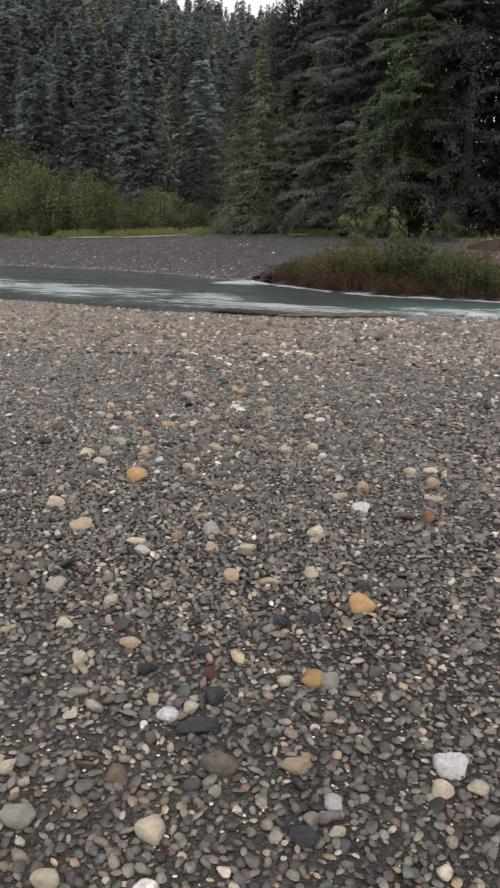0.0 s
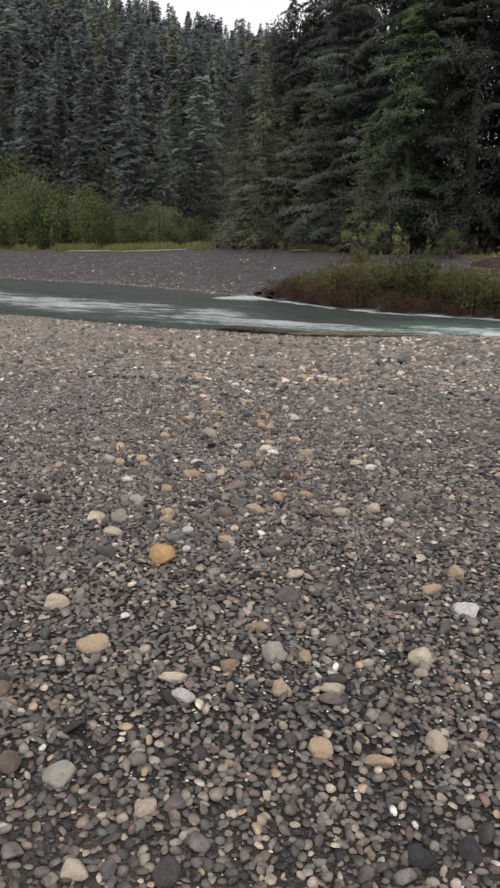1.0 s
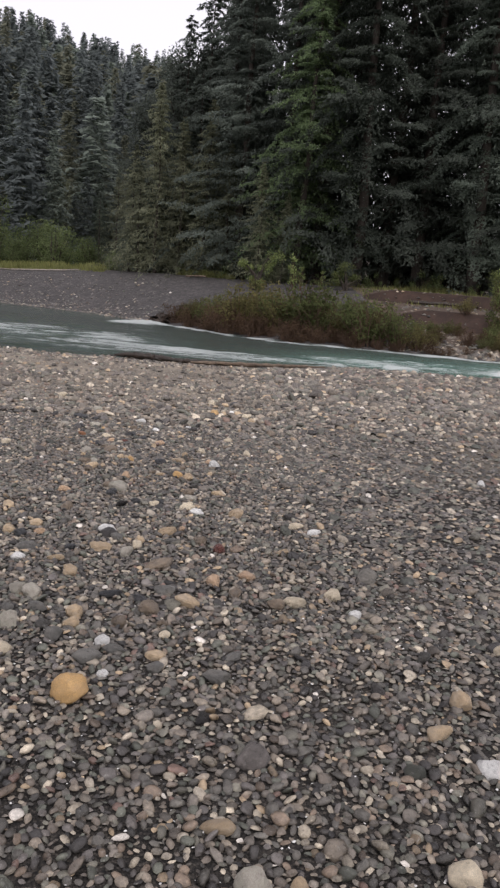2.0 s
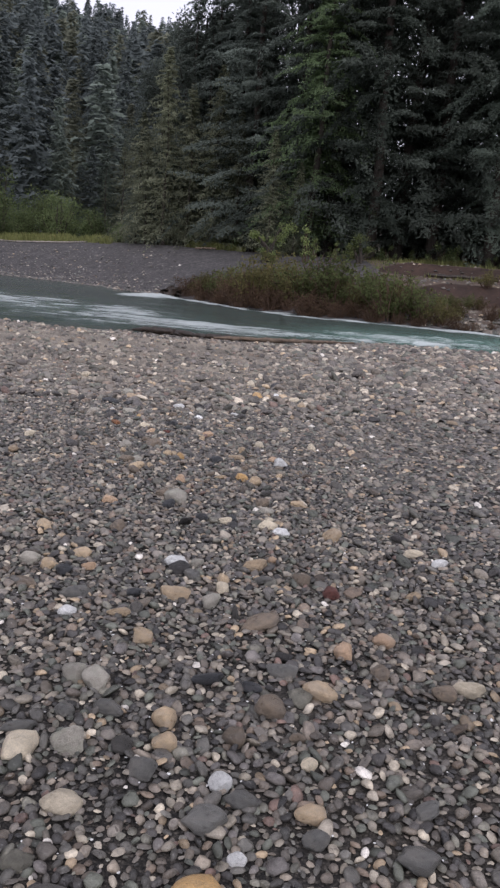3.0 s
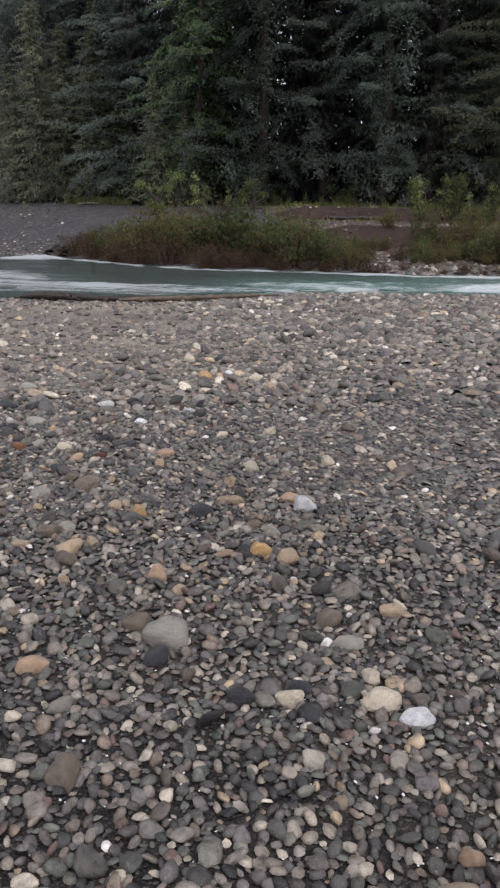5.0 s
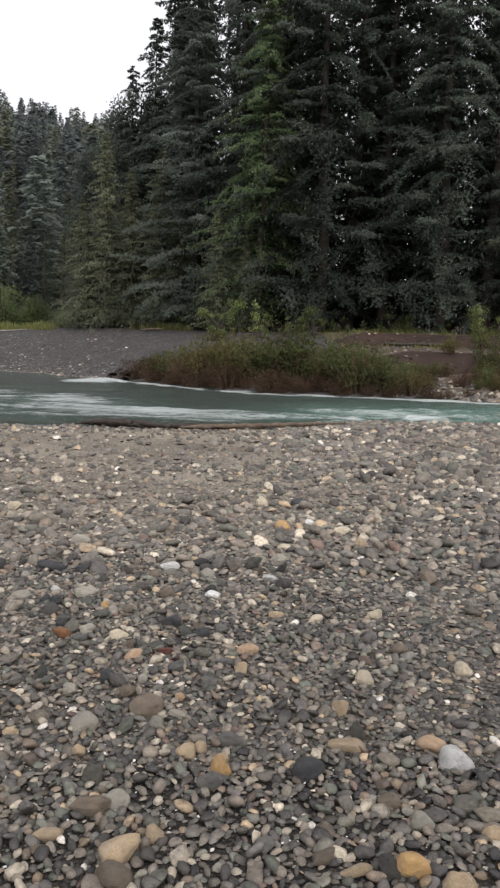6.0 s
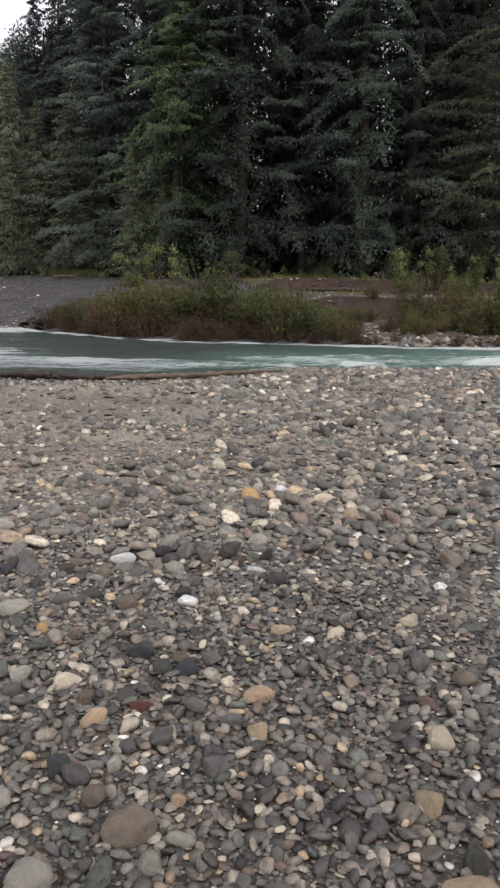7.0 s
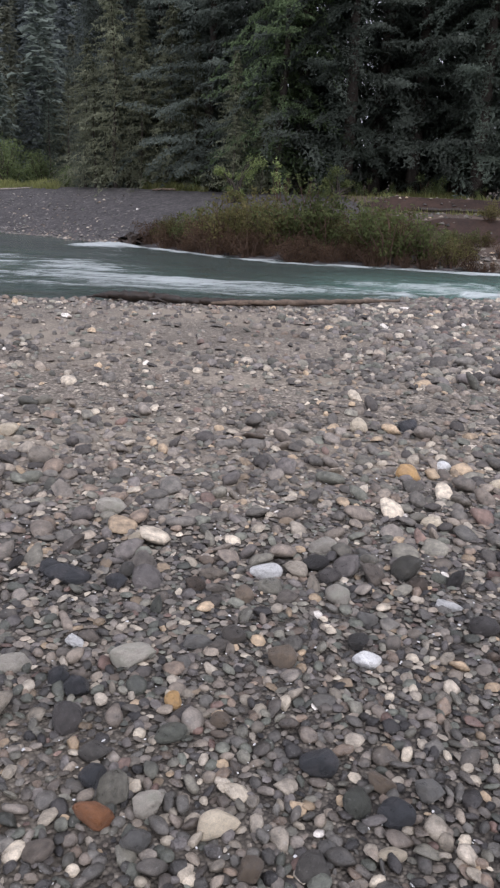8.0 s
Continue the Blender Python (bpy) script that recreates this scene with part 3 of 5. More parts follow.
# thin old trees with gaps in their crowns, standing against the sky
thin_firs = [fir_tree("conifer", 24, 42, 4.0, 120, 90, M_FIR_HAZED, "tall thin conifer with a gappy crown", bare=0.3, droop=0.5, power=0.5)]
put_trees(thin_firs, [(-4.9, 99, 36.5), (-7.6, 99, 31), (-2.6, 100, 44), (-0.6, 103, 48)], [42])
# paler trees below the hill and at the forest's upstream end
youngs = [fir_tree("young_conifer", 31, 24, 6.0, 140, 24, M_FIR_LIGHT, "olive green conifer at the forest edge", droop=0.3, size=1.6), fir_tree("young_conifer", 32, 24, 5.4, 140, 24, M_FIR_GREEN, "dark green conifer at the forest edge", size=1.6)]
spots = []
for k in range(29):
    x = -86 + k * 2.5 + tr.uniform(-1.2, 1.2)
    y = float(bank_line(np.array(x))) + tr.uniform(16, 40)
    spots.append((x, y, tr.uniform(13, 21) * float(np.interp(x, (-60, -35, -18), (1.15, 1.0, 0.85)))))
put_trees(youngs, spots, [24] * 2)
# a broad pale conifer before the forest's upstream end, with lower ones beside it
pale_fir = [fir_tree("young_conifer", 33, 22, 6.4, 200, 60, M_FIR_LIGHT, "pale olive conifer before the dark forest", droop=0.35, size=1.2)]
put_trees(pale_fir, [(-9.9, 94.5, 22), (-14.0, 101, 16), (-12.4, 97, 13), (-6.9, 92.5, 18), (-4.2, 91, 20), (-1.2, 88.5, 15), (2.2, 79, 12), (4.6, 78, 9)], [22])
edge_fir = [fir_tree("conifer", 34, 40, 9.8, 160, 340, M_FIR_OLIVE, "tall olive green conifer with long spreading boughs", droop=0.3, size=0.48)]
put_trees(edge_fir, [(33.0, 66.5, 41)], [40])
green_fir = [fir_tree("conifer", 36, 38, 8.0, 210, 150, M_FIR_FRESH, "tall fresh green conifer with long drooping boughs", droop=0.6, size=0.7)]
put_trees(green_fir, [(6.2, 80.5, 37)], [38])

# the forest on the hill: nobody could count it
hr = np.random.default_rng(77)
for kind in range(5):
    close_fir = fir_crown(200 + kind, 1.0, 0.17, 110, 10, bare=0.03, droop=0.5, size=2.7, hang=1.0, wide=2.2)
    distant_fir = fir_crown(210 + kind, 1.0, 0.17, 66, 5, bare=0.03, droop=0.5, size=4.8, hang=1.0, wide=2.7)
    hv, hf, hn, ho = [], [], [], 0
    for k in range(385):
        # the last ones thicken the upstream end of the slope
        az = radians(hr.uniform(-44, 3) if k < 360 else hr.uniform(-37, -27))
        far = hr.random() ** 0.7 if k < 360 else hr.uniform(0.15, 0.5)
        d = 135 + 277 * far
        x, y = d * math.sin(az), d * math.cos(az)
        if y < float(bank_line(np.array(x))) + 12:
            continue
        h = hr.uniform(14, 33) * (1.0 - 0.50 * far)
        V0, F0, N0 = close_fir if d < 215 else distant_fir
        turn = rot_z(hr.uniform(0, 6.28)).T
        V = (V0 * h * np.array([hr.uniform(1.0, 1.9)] * 2 + [1])) @ turn + np.array([x, y, float(land(x, y)) - 0.3])
        hv.append(V)
        hn.append(N0 @ turn)
        hf.append(F0 + ho)
        ho += len(V)
    V, F, N = np.concatenate(hv), np.concatenate(hf), np.concatenate(hn)
    tagged(new("hillside_forest", soften(mesh_np("hillside_forest", V, F, [M_HILLS_HAZED[kind]]), N)),
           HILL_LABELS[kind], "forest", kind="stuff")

# ---- broad-leaved bushes ----


def leaf_cloud(r, centres, radii, count, size, hang=0.3):
    """Small folded leaves scattered through overlapping lumps, denser to the outside."""
    n = count
    c = r.integers(0, len(centres), n)
    d = r.normal(size=(n, 3))
    d /= np.linalg.norm(d, axis=1)[:, None]
    rad = np.asarray(radii)[c] * (r.random(n) ** 0.45)[:, None] if np.ndim(radii) > 1 else (np.asarray(radii)[c] * r.random(n) ** 0.45)[:, None]
    p = np.asarray(centres)[c] + d * rad
    f = r.normal(size=(n, 3)) + np.array([0, 0, -hang])
    f /= np.linalg.norm(f, axis=1)[:, None]
    a = np.cross(f, r.normal(size=(n, 3)))
    a /= np.linalg.norm(a, axis=1)[:, None] + 1e-9
    s = (size * r.uniform(0.6, 1.4, n))[:, None]
    V = np.stack([p, p + f * s * 0.5 + a * s * 0.21, p + f * s, p + f * s * 0.5 - a * s * 0.21], 1).reshape(-1, 3)
    q = np.arange(n)[:, None] * 4
    F = np.concatenate([q + np.array([[0, 1, 2]]), q + np.array([[0, 2, 3]])], 0)
    N = np.repeat(d + np.array([0, 0, 0.6]) + r.normal(0, 0.3, (n, 3)), 4, 0)
    F, g = turn_out(V, F, N)
    return V, F, N + 0.4 * np.repeat(g[:n], 4, 0)


def bush(name, seed, w, h, leaves, size, mat, label, stems=14, lumps=9, twig=None, puff=1.0, category="bush", group=""):
    root = tagged(new(name), label, category, group)
    r = np.random.default_rng(seed)
    tubes, tips = [], []
    for k in range(stems):
        a = r.uniform(0, 6.28)
        reach = w * 0.5 * r.uniform(0.2, 0.95)
        top = h * r.uniform(0.55, 1.0) * (1 - 0.45 * (reach / (w * 0.5)) ** 2)
        b = np.array([math.cos(a), math.sin(a), 0])
        foot = b * reach * 0.35
        pts = [foot + b * reach * 0.65 * u ** 1.4 + np.array([r.normal(0, 0.03) * h, r.normal(0, 0.03) * h, top * u - (0.15 if u == 0 else 0)]) for u in (0, 0.35, 0.7, 1.0)]
        tubes.append(limb_tube(pts, [0.014 * h, 0.011 * h, 0.007 * h, 0.003 * h], 4))
        tips += [pts[3], pts[2], pts[1]]
    part("woody_stem", mesh_np("woody_stem", *join(tubes), [twig or M_TWIG]), root, "thin reddish brown stems")
    sel = r.permutation(len(tips))[:lumps]
    cen = [tips[k] for k in sel]
    rad = [puff * min(w, h) * r.uniform(0.14, 0.30) for _ in cen]
    V, F, N = leaf_cloud(r, cen, rad, leaves, size)
    V[:, 2] = np.maximum(V[:, 2], 0.02 * h)
    part("foliage", soften(mesh_np("foliage", V, F, [mat]), N), root)
    return root


def put_bushes(kinds, places):
    used = set()
    for k, (x, y, s) in enumerate(places):
        kind = kinds[k % len(kinds)]
        m = Matrix.Translation((x, y, float(land(x, y)) - 0.03)) @ Matrix.Rotation(k * 1.7, 4, 'Z') @ Matrix.Diagonal((s, s, s, 1))
        if kind.name in used:
            c = copy_thing(kind, Matrix.Identity(4))
            c.matrix_basis = m
        else:
            used.add(kind.name)
            kind.matrix_basis = m


# dark broad-leaved trees where the forest ends upstream


def broadleaf_tree(name, seed, H, leaves, mat, label):
    root = tagged(new(name), label, "tree", "broad-leaved trees of the riverside forest")
    r = np.random.default_rng(seed)
    tubes, tips = [], []
    pts = [(0, 0, -0.6), (0.3, 0.1, H * 0.3), (0.2, -0.3, H * 0.6), (0.5, 0, H * 0.92)]
    part("trunk", mesh_np("trunk", *limb_tube(pts, [0.02 * H, 0.016 * H, 0.01 * H, 0.003 * H], 8), [M_BARK]), root, "dark brown trunk")
    for k in range(34):
        u = r.uniform(0.03, 0.95)
        a = r.uniform(0, 6.28)
        reach = H * 0.24 * (1 - 0.75 * u ** 1.5) * r.uniform(0.5, 1.1)
        foot = np.array([0.3, 0, H * u])
        tip = foot + np.array([math.cos(a) * reach, math.sin(a) * reach, reach * r.uniform(0.1, 0.6)])
        tubes.append(limb_tube([foot, (foot + tip) / 2 + (0, 0, -0.02 * H), tip], [0.006 * H, 0.004 * H, 0.001 * H], 5))
        tips += [tip, foot * 0.4 + tip * 0.6]
    part("limb_spread", mesh_np("limb_spread", *join(tubes), [M_BARK]), root)
    V, F, N = leaf_cloud(r, tips, [H * r.uniform(0.035, 0.075) for _ in tips], leaves, 0.36)
    part("crown", soften(mesh_np("crown", V, F, [mat]), N), root, "dark rounded leafy crown")
    return root


dark_broad = [broadleaf_tree("broadleaf_tree", 35, 27, 17000, M_FIR, "dark broad-leaved tree with a rounded crown")]
put_trees(dark_broad, [(-8.8, 101, 28.5), (-11.6, 103, 23), (-6.4, 102, 30)], [27])

# willow thicket at the water's edge across the river: reddish below, green above
W_LABEL = "low green willow bush with reddish brown stems"
W_GROUP = "willows on the far bank"
willows = [bush("willow_bush", 41, 3.6, 2.3, 1500, 0.18, M_WILLOW, W_LABEL, 34, 60, puff=0.75, group=W_GROUP), bush("willow_bush", 42, 3.2, 2.3, 1400, 0.18, M_WILLOW_GREEN, W_LABEL, 34, 60, puff=0.75, group=W_GROUP)]
reds = [bush("bare_willow_bush", 43, 3.0, 1.6, 900, 0.13, M_DRYLEAF, "low reddish brown willow bush, nearly leafless", 46, 30, group=W_GROUP)]
wl, rl = [], []
for k in range(27):
    x = -3.4 + k * 0.52 + tr.uniform(-0.4, 0.4)
    tall = float(np.interp(x, (-4, -1, 3, 8, 11, 14), (0.45, 0.85, 1.35, 1.2, 0.7, 0.4)))
    wl.append((x, float(far_edge(np.array(x))) + tr.uniform(1.1, 8.5) * min(1, 0.4 + tall * 0.5), tall * tr.uniform(0.65, 1.2)))
for k in range(46):
    x = -4.1 + k * 0.34 + tr.uniform(-0.3, 0.3)
    rl.append((x, float(far_edge(np.array(x))) + 0.35 + 2.4 * tr.random() ** 1.5, tr.uniform(0.3, 1.05) * float(np.interp(x, (-4, -2, 2, 6, 13), (0.95, 1.25, 1.0, 0.72, 0.6)))))
for k in range(26):
    x = 15.6 + k * 0.62 + tr.uniform(-0.5, 0.5)
    wl.append((x, float(far_edge(np.array(x))) + tr.uniform(5.0, 15), tr.uniform(0.7, 1.5) * float(np.interp(x, (15.6, 19, 22), (0.45, 0.75, 1.0)))))
for k in range(12):
    x = 14.5 + k * 0.45 + tr.uniform(-0.3, 0.3)
    wl.append((x, float(far_edge(np.array(x))) + tr.uniform(4.0, 9), tr.uniform(0.28, 0.5)))
for k in range(8):
    x = 8.6 + k * 0.5 + tr.uniform(-0.4, 0.4)
    wl.append((x, float(far_edge(np.array(x))) + tr.uniform(3.0, 8), tr.uniform(0.3, 0.5)))
for k in range(24):
    x = 11.8 + k * 0.75 + tr.uniform(-0.4, 0.4)
    rl.append((x, float(far_edge(np.array(x))) + tr.uniform(0.3, 1.2), tr.uniform(0.22, 0.45)))
# a low tangle over the foot of the cut bank
for k in range(16):
    x = 12.6 + k * 0.4 + tr.uniform(-0.3, 0.3)
    y = float(far_edge(np.array(x))) + tr.uniform(5.5, 12)
    (wl if k % 3 else rl).append((x, y, tr.uniform(0.26, 0.42) if k % 3 else tr.uniform(0.45, 0.7)))
put_bushes(willows, wl)
put_bushes(reds, rl)

# pale leafy shrubs in front of the dark trees


def lobed_shrub(name, seed, base, lobes, leaves, size, mat, label):
    """Bare stems from one root, each ending in a round clump of leaves."""
    root = tagged(new(name), label, "bush", "shrubs at the forest edge")
    z = float(land(base[0], base[1]))
    root.matrix_basis = Matrix.Translation((base[0], base[1], z - 0.05))
    r = np.random.default_rng(seed)
    tubes = []
    for x, y, h, rad in lobes:
        for k in range(4):
            tip = np.array([x, y, h]) + r.normal(0, 0.35, 3) * rad
            foot = np.array([r.normal(0, 0.12), r.normal(0, 0.12), -0.1])
            bend = (foot + tip) / 2 + np.array([-0.18 * x, r.normal(0, 0.1), 0.12 * h])
            tubes.append(limb_tube([foot, bend, tip], [0.07, 0.05, 0.016], 5))
    part("woody_stem", mesh_np("woody_stem", *join(tubes), [M_BARK]), root, "thin bare brown stems")
    cen, rads = [], []
    for x, y, h, rad in lobes:
        for k in range(7):
            d = r.normal(size=3)
            cen.append(np.array([x, y, h]) + d / np.linalg.norm(d) * rad * 0.6 * np.array([1.15, 1, 0.8]))
            rads.append(rad * r.uniform(0.35, 0.6))
    V, F, N = leaf_cloud(r, cen, rads, leaves, size)
    part("foliage", soften(mesh_np("foliage", V, F, [mat]), N), root)
    return root


lobed_shrub("leafy_shrub", 54, (2.1, 72), [(1.45, 0, 3.1, 1.0), (0.75, 0.1, 1.9, 0.8), (-1.5, -0.1, 2.5, 0.55), (-0.85, 0.0, 2.1, 0.4), (-0.3, 0.2, 0.95, 0.5), (0.2, 0.0, 0.6, 0.5)], 2600, 0.17, M_SHRUB, "bright pale green shrub with two leafy arms before dark trees")
lobed_shrub("dry_shrub", 55, (1.6, 71), [(0.0, 0, 0.7, 0.7), (0.9, 0, 0.5, 0.5)], 700, 0.15, M_GRASS, "low yellowish half-dry shrub at the forest edge")
lobed_shrub("leafy_shrub", 56, (10.2, 70.5), [(0, 0, 1.9, 1.0), (-1.0, 0, 1.1, 0.7), (0.9, 0.1, 1.0, 0.7)], 1500, 0.17, M_WILLOW_GREEN, "dull grey green shrub before dark trees")
shrubs = [bush("leafy_shrub", 51, 4.2, 4.0, 1500, 0.2, M_WILLOW_GREEN, "green leafy shrub on the earth bank", 12, 22, puff=0.7, group="shrubs at the forest edge")]
put_bushes(shrubs, [(20.5, 58, 0.8), (23.0, 58, 0.9), (25.5, 57, 0.75), (29, 57, 0.9)])
saplings = [bush("sapling", 52, 1.6, 4.4, 420, 0.22, M_SHRUB, "spindly pale sapling with sparse leaves", 5, 9, group="shrubs at the forest edge")]
put_bushes(saplings, [(5.5, 71.5, 0.85), (6.1, 71, 0.6), (8.0, 71, 0.5), (20.4, 58, 0.85), (22.4, 58, 0.9), (24.0, 58, 0.6), (25.6, 57.5, 0.8), (28.0, 57.5, 0.8), (31.5, 58, 0.95)])
brush = [bush("forest_bush", 53, 3.4, 2.6, 1000, 0.22, M_ALDER, "green bush at the foot of the forest", 12, 9, group="shrubs at the forest edge")]
put_bushes(brush, [(k * 2.4 - 6 + tr.uniform(-0.8, 0.8), float(bank_line(np.array(k * 2.4 - 6))) + tr.uniform(1.2, 3.5), tr.uniform(0.35, 0.8)) for k in range(16)])

# alders below the hill upstream
alders = [bush("alder_bush", 61, 6.5, 9.0, 2900, 0.38, M_ALDER, "bright green alder bush below the wooded hill", 16, 36, twig=M_BARK, puff=1.1, group="alders upstream"),
          bush("alder_bush", 62, 5.5, 6.0, 2500, 0.36, M_ALDER, "bright green alder bush below the wooded hill", 16, 36, twig=M_BARK, puff=1.1, group="alders upstream")]
al = []
for k in range(33):
    x = -84 + k * 2.05 + tr.uniform(-0.9, 0.9)
    al.append((x, float(bank_line(np.array(x))) + tr.uniform(4, 18), tr.uniform(0.72, 1.15) * float(np.interp(x, (-84, -58, -46, -38, -31, -25, -21, -17), (1.9, 1.8, 1.45, 1.25, 0.95, 0.72, 0.5, 0.3)))))
for k in range(13):
    x = -70 + k * 3.0 + tr.uniform(-0.8, 0.8)
    al.append((x, float(bank_line(np.array(x))) + tr.uniform(1.0, 4.0), tr.uniform(0.55, 1.0)))
for k in range(9):
    x = -85 - k * 2.0
    al.append((x, float(bank_line(np.array(x))) + 4 + 5 * (k % 3), 1.5 + 0.15 * (k % 4)))
put_bushes(alders, al)


def grass_strip(name, seed, blades, xs, off, tall, label):
    r = np.random.default_rng(seed)
    x = r.uniform(xs[0], xs[1], blades)
    y = bank_line(x) + r.uniform(off[0], off[1], blades)
    z = land(x, y) - 0.03
    h = tall * r.uniform(0.5, 1.3, blades) * (0.25 + 1.5 * smooth(0.3, 0.7, vnoise(x * 0.35, y * 0.35)))
    a = r.uniform(0, 6.28, blades)
    wd = 0.10 * h
    lean = r.normal(0, 0.3, (blades, 2)) * h[:, None]
    V = np.stack([np.stack([x - np.cos(a) * wd, y - np.sin(a) * wd, z], -1), np.stack([x + np.cos(a) * wd, y + np.sin(a) * wd, z], -1), np.stack([x + lean[:, 0], y + lean[:, 1], z + h], -1)], 1).reshape(-1, 3)
    tagged(new(name, mesh_np(name, V, np.arange(blades * 3).reshape(-1, 3), [M_GRASS], smooth=False)), label, "grass", kind="stuff")


grass_strip("grass", 71, 18000, (-100, -17), (-2.2, 5), 0.6, "yellow green grass along the top of the far bar")
grass_strip("grass", 72, 2200, (-7, 0), (0.2, 4), 0.42, "green grass at the foot of the forest")
grass_strip("grass", 74, 2200, (11, 36), (-15, -0.6), 0.24, "sparse dry grass over the earth bank")
grass_strip("grass", 73, 5000, (9, 40), (-0.8, 3), 0.35, "short yellow green grass on the bank top")

# ---- stones ----


def ico(level):
    bm = bmesh.new()
    bmesh.ops.create_icosphere(bm, subdivisions=level, radius=1.0)
    V = np.array([v.co[:] for v in bm.verts])
    F = np.array([[v.index for v in f.verts] for f in bm.faces])
    bm.free()
    return V, F


def dome():
    """A low rounded pebble whose underside lies in the gravel: 24 triangles."""
    V = [(0, 0, 1.0)]
    for ring, (r0, z0) in enumerate(((0.76, 0.66), (1.0, -0.3))):
        for j in range(8):
            a = 2 * math.pi * (j + 0.5 * ring) / 8
            V.append((r0 * math.cos(a), r0 * math.sin(a), z0))
    F = [(0, 1 + j, 1 + (j + 1) % 8) for j in range(8)]
    for j in range(8):
        k = (j + 1) % 8
        F += [(1 + j, 9 + j, 1 + k), (1 + k, 9 + j, 9 + k)]
    return np.array(V), np.array(F)


def worn(V, seed, angular=0.5, flat=0.42):
    """Roll a ball into a river stone: some flats, rounded between."""
    r = np.random.default_rng(seed)
    P = V.copy()
    for _ in range(10):
        n = r.normal(size=3)
        n /= np.linalg.norm(n)
        d = r.uniform(flat, 0.86)
        over = np.maximum(P @ n - d, 0) * min(1.0, angular * 1.6)
        P -= over[:, None] * n
    P += 0.06 * V
    P *= 1 + 0.06 * np.sin(P @ r.normal(size=3) * 2.5 + r.uniform(0, 6))[:, None]
    P *= 1 + 0.035 * np.sin(P @ r.normal(size=3) * 6 + r.uniform(0, 6))[:, None] + 0.025 * np.sin(P @ r.normal(size=3) * 9 + r.uniform(0, 6))[:, None]
    return P / np.abs(P).max(0)


def stone_spin(yaw, tx, ty):
    """Turns for many stones at once."""
    c, s = np.cos(yaw), np.sin(yaw)
    a, b = np.cos(tx), np.sin(tx)
    e, f = np.cos(ty), np.sin(ty)
    o = np.zeros_like(c)
    i = o + 1
    Z = np.stack([np.stack([c, -s, o], -1), np.stack([s, c, o], -1), np.stack([o, o, i], -1)], -2)
    X = np.stack([np.stack([i, o, o], -1), np.stack([o, a, -b], -1), np.stack([o, b, a], -1)], -2)
    Y = np.stack([np.stack([e, o, f], -1), np.stack([o, i, o], -1), np.stack([-f, o, e], -1)], -2)
    return X @ Y @ Z


BALL1, FACE1 = ico(3)
ROUND1 = [worn(BALL1, 300 + k, 0.42 + 0.05 * (k % 6), 0.54) for k in range(12)]
BALL0, FACE0 = ico(2)
CHIP_V = np.array([(0.05, 0.0, 1.0)] + [(math.cos(a), math.sin(a), -0.1) for a in np.arange(7) * 2 * math.pi / 7])
CHIP_F = np.array([(0, 1 + j, 1 + (j + 1) % 7) for j in range(7)])
MID = [worn(BALL0, 330 + k, 0.36 + 0.055 * (k % 6), 0.48) for k in range(12)]
DOME, DFACE = dome()
LOW = []
for k in range(12):
    r = np.random.default_rng(360 + k)
    P = DOME.copy()
    P[1:, :2] *= r.uniform(0.86, 1.12, (16, 1))
    P[:, 2] *= r.uniform(0.88, 1.1, 17)
    P[0, :2] += r.normal(0, 0.18, 2)
    LOW.append(P)

CHIPS = []
for k in range(12):
    r = np.random.default_rng(390 + k)
    P = CHIP_V.copy()
    P[1:, :2] *= r.uniform(0.75, 1.15, (7, 1))
    P[0, :2] += r.normal(0, 0.22, 2)
    CHIPS.append(P)

# how much of the bar is covered, in squares of 1 cm
X0, X1, Y0, Y1 = -15.0, 14.0, -3.2, 27.0
taken = np.zeros((int((Y1 - Y0) * 100) + 40, int((X1 - X0) * 100) + 40), bool)
DISCS = {}


def stamp(x, y, r, only_test=False):
    k = max(0, int(round(r * 68)))
    if k not in DISCS:
        g = np.arange(-k, k + 1)
        DISCS[k] = (g[:, None] ** 2 + g[None, :] ** 2) <= k * k + 0.5
    i, j = int((y - Y0) * 100) + 15, int((x - X0) * 100) + 15
    if i < k or j < k or i + k + 1 > taken.shape[0] or j + k + 1 > taken.shape[1]:
        return False
    v = taken[i - k:i + k + 1, j - k:j + k + 1]
    if only_test and (v & DISCS[k]).any():
        return False
    v |= DISCS[k]
    return True


COBBLE_LABELS = {"ochre": "ochre yellow river cobble lying on grey gravel", "cream": "smooth cream river cobble lying on grey gravel", "tan": "tan brown river cobble lying on grey gravel",
                 "white": "white quartz cobble lying on grey gravel", "orange": "orange tan river cobble lying on grey gravel", "pale": "pale grey river cobble lying on gravel",
                 "red": "dark red river cobble lying on gravel", "dark": "nearly black river cobble lying on gravel", "brown": "brown grey river cobble lying on gravel",
                 "rust": "rust coloured river cobble lying on gravel", "grey": "mid grey river cobble lying on gravel"}
COBBLE_MESH = {}
cr = random.Random(31)


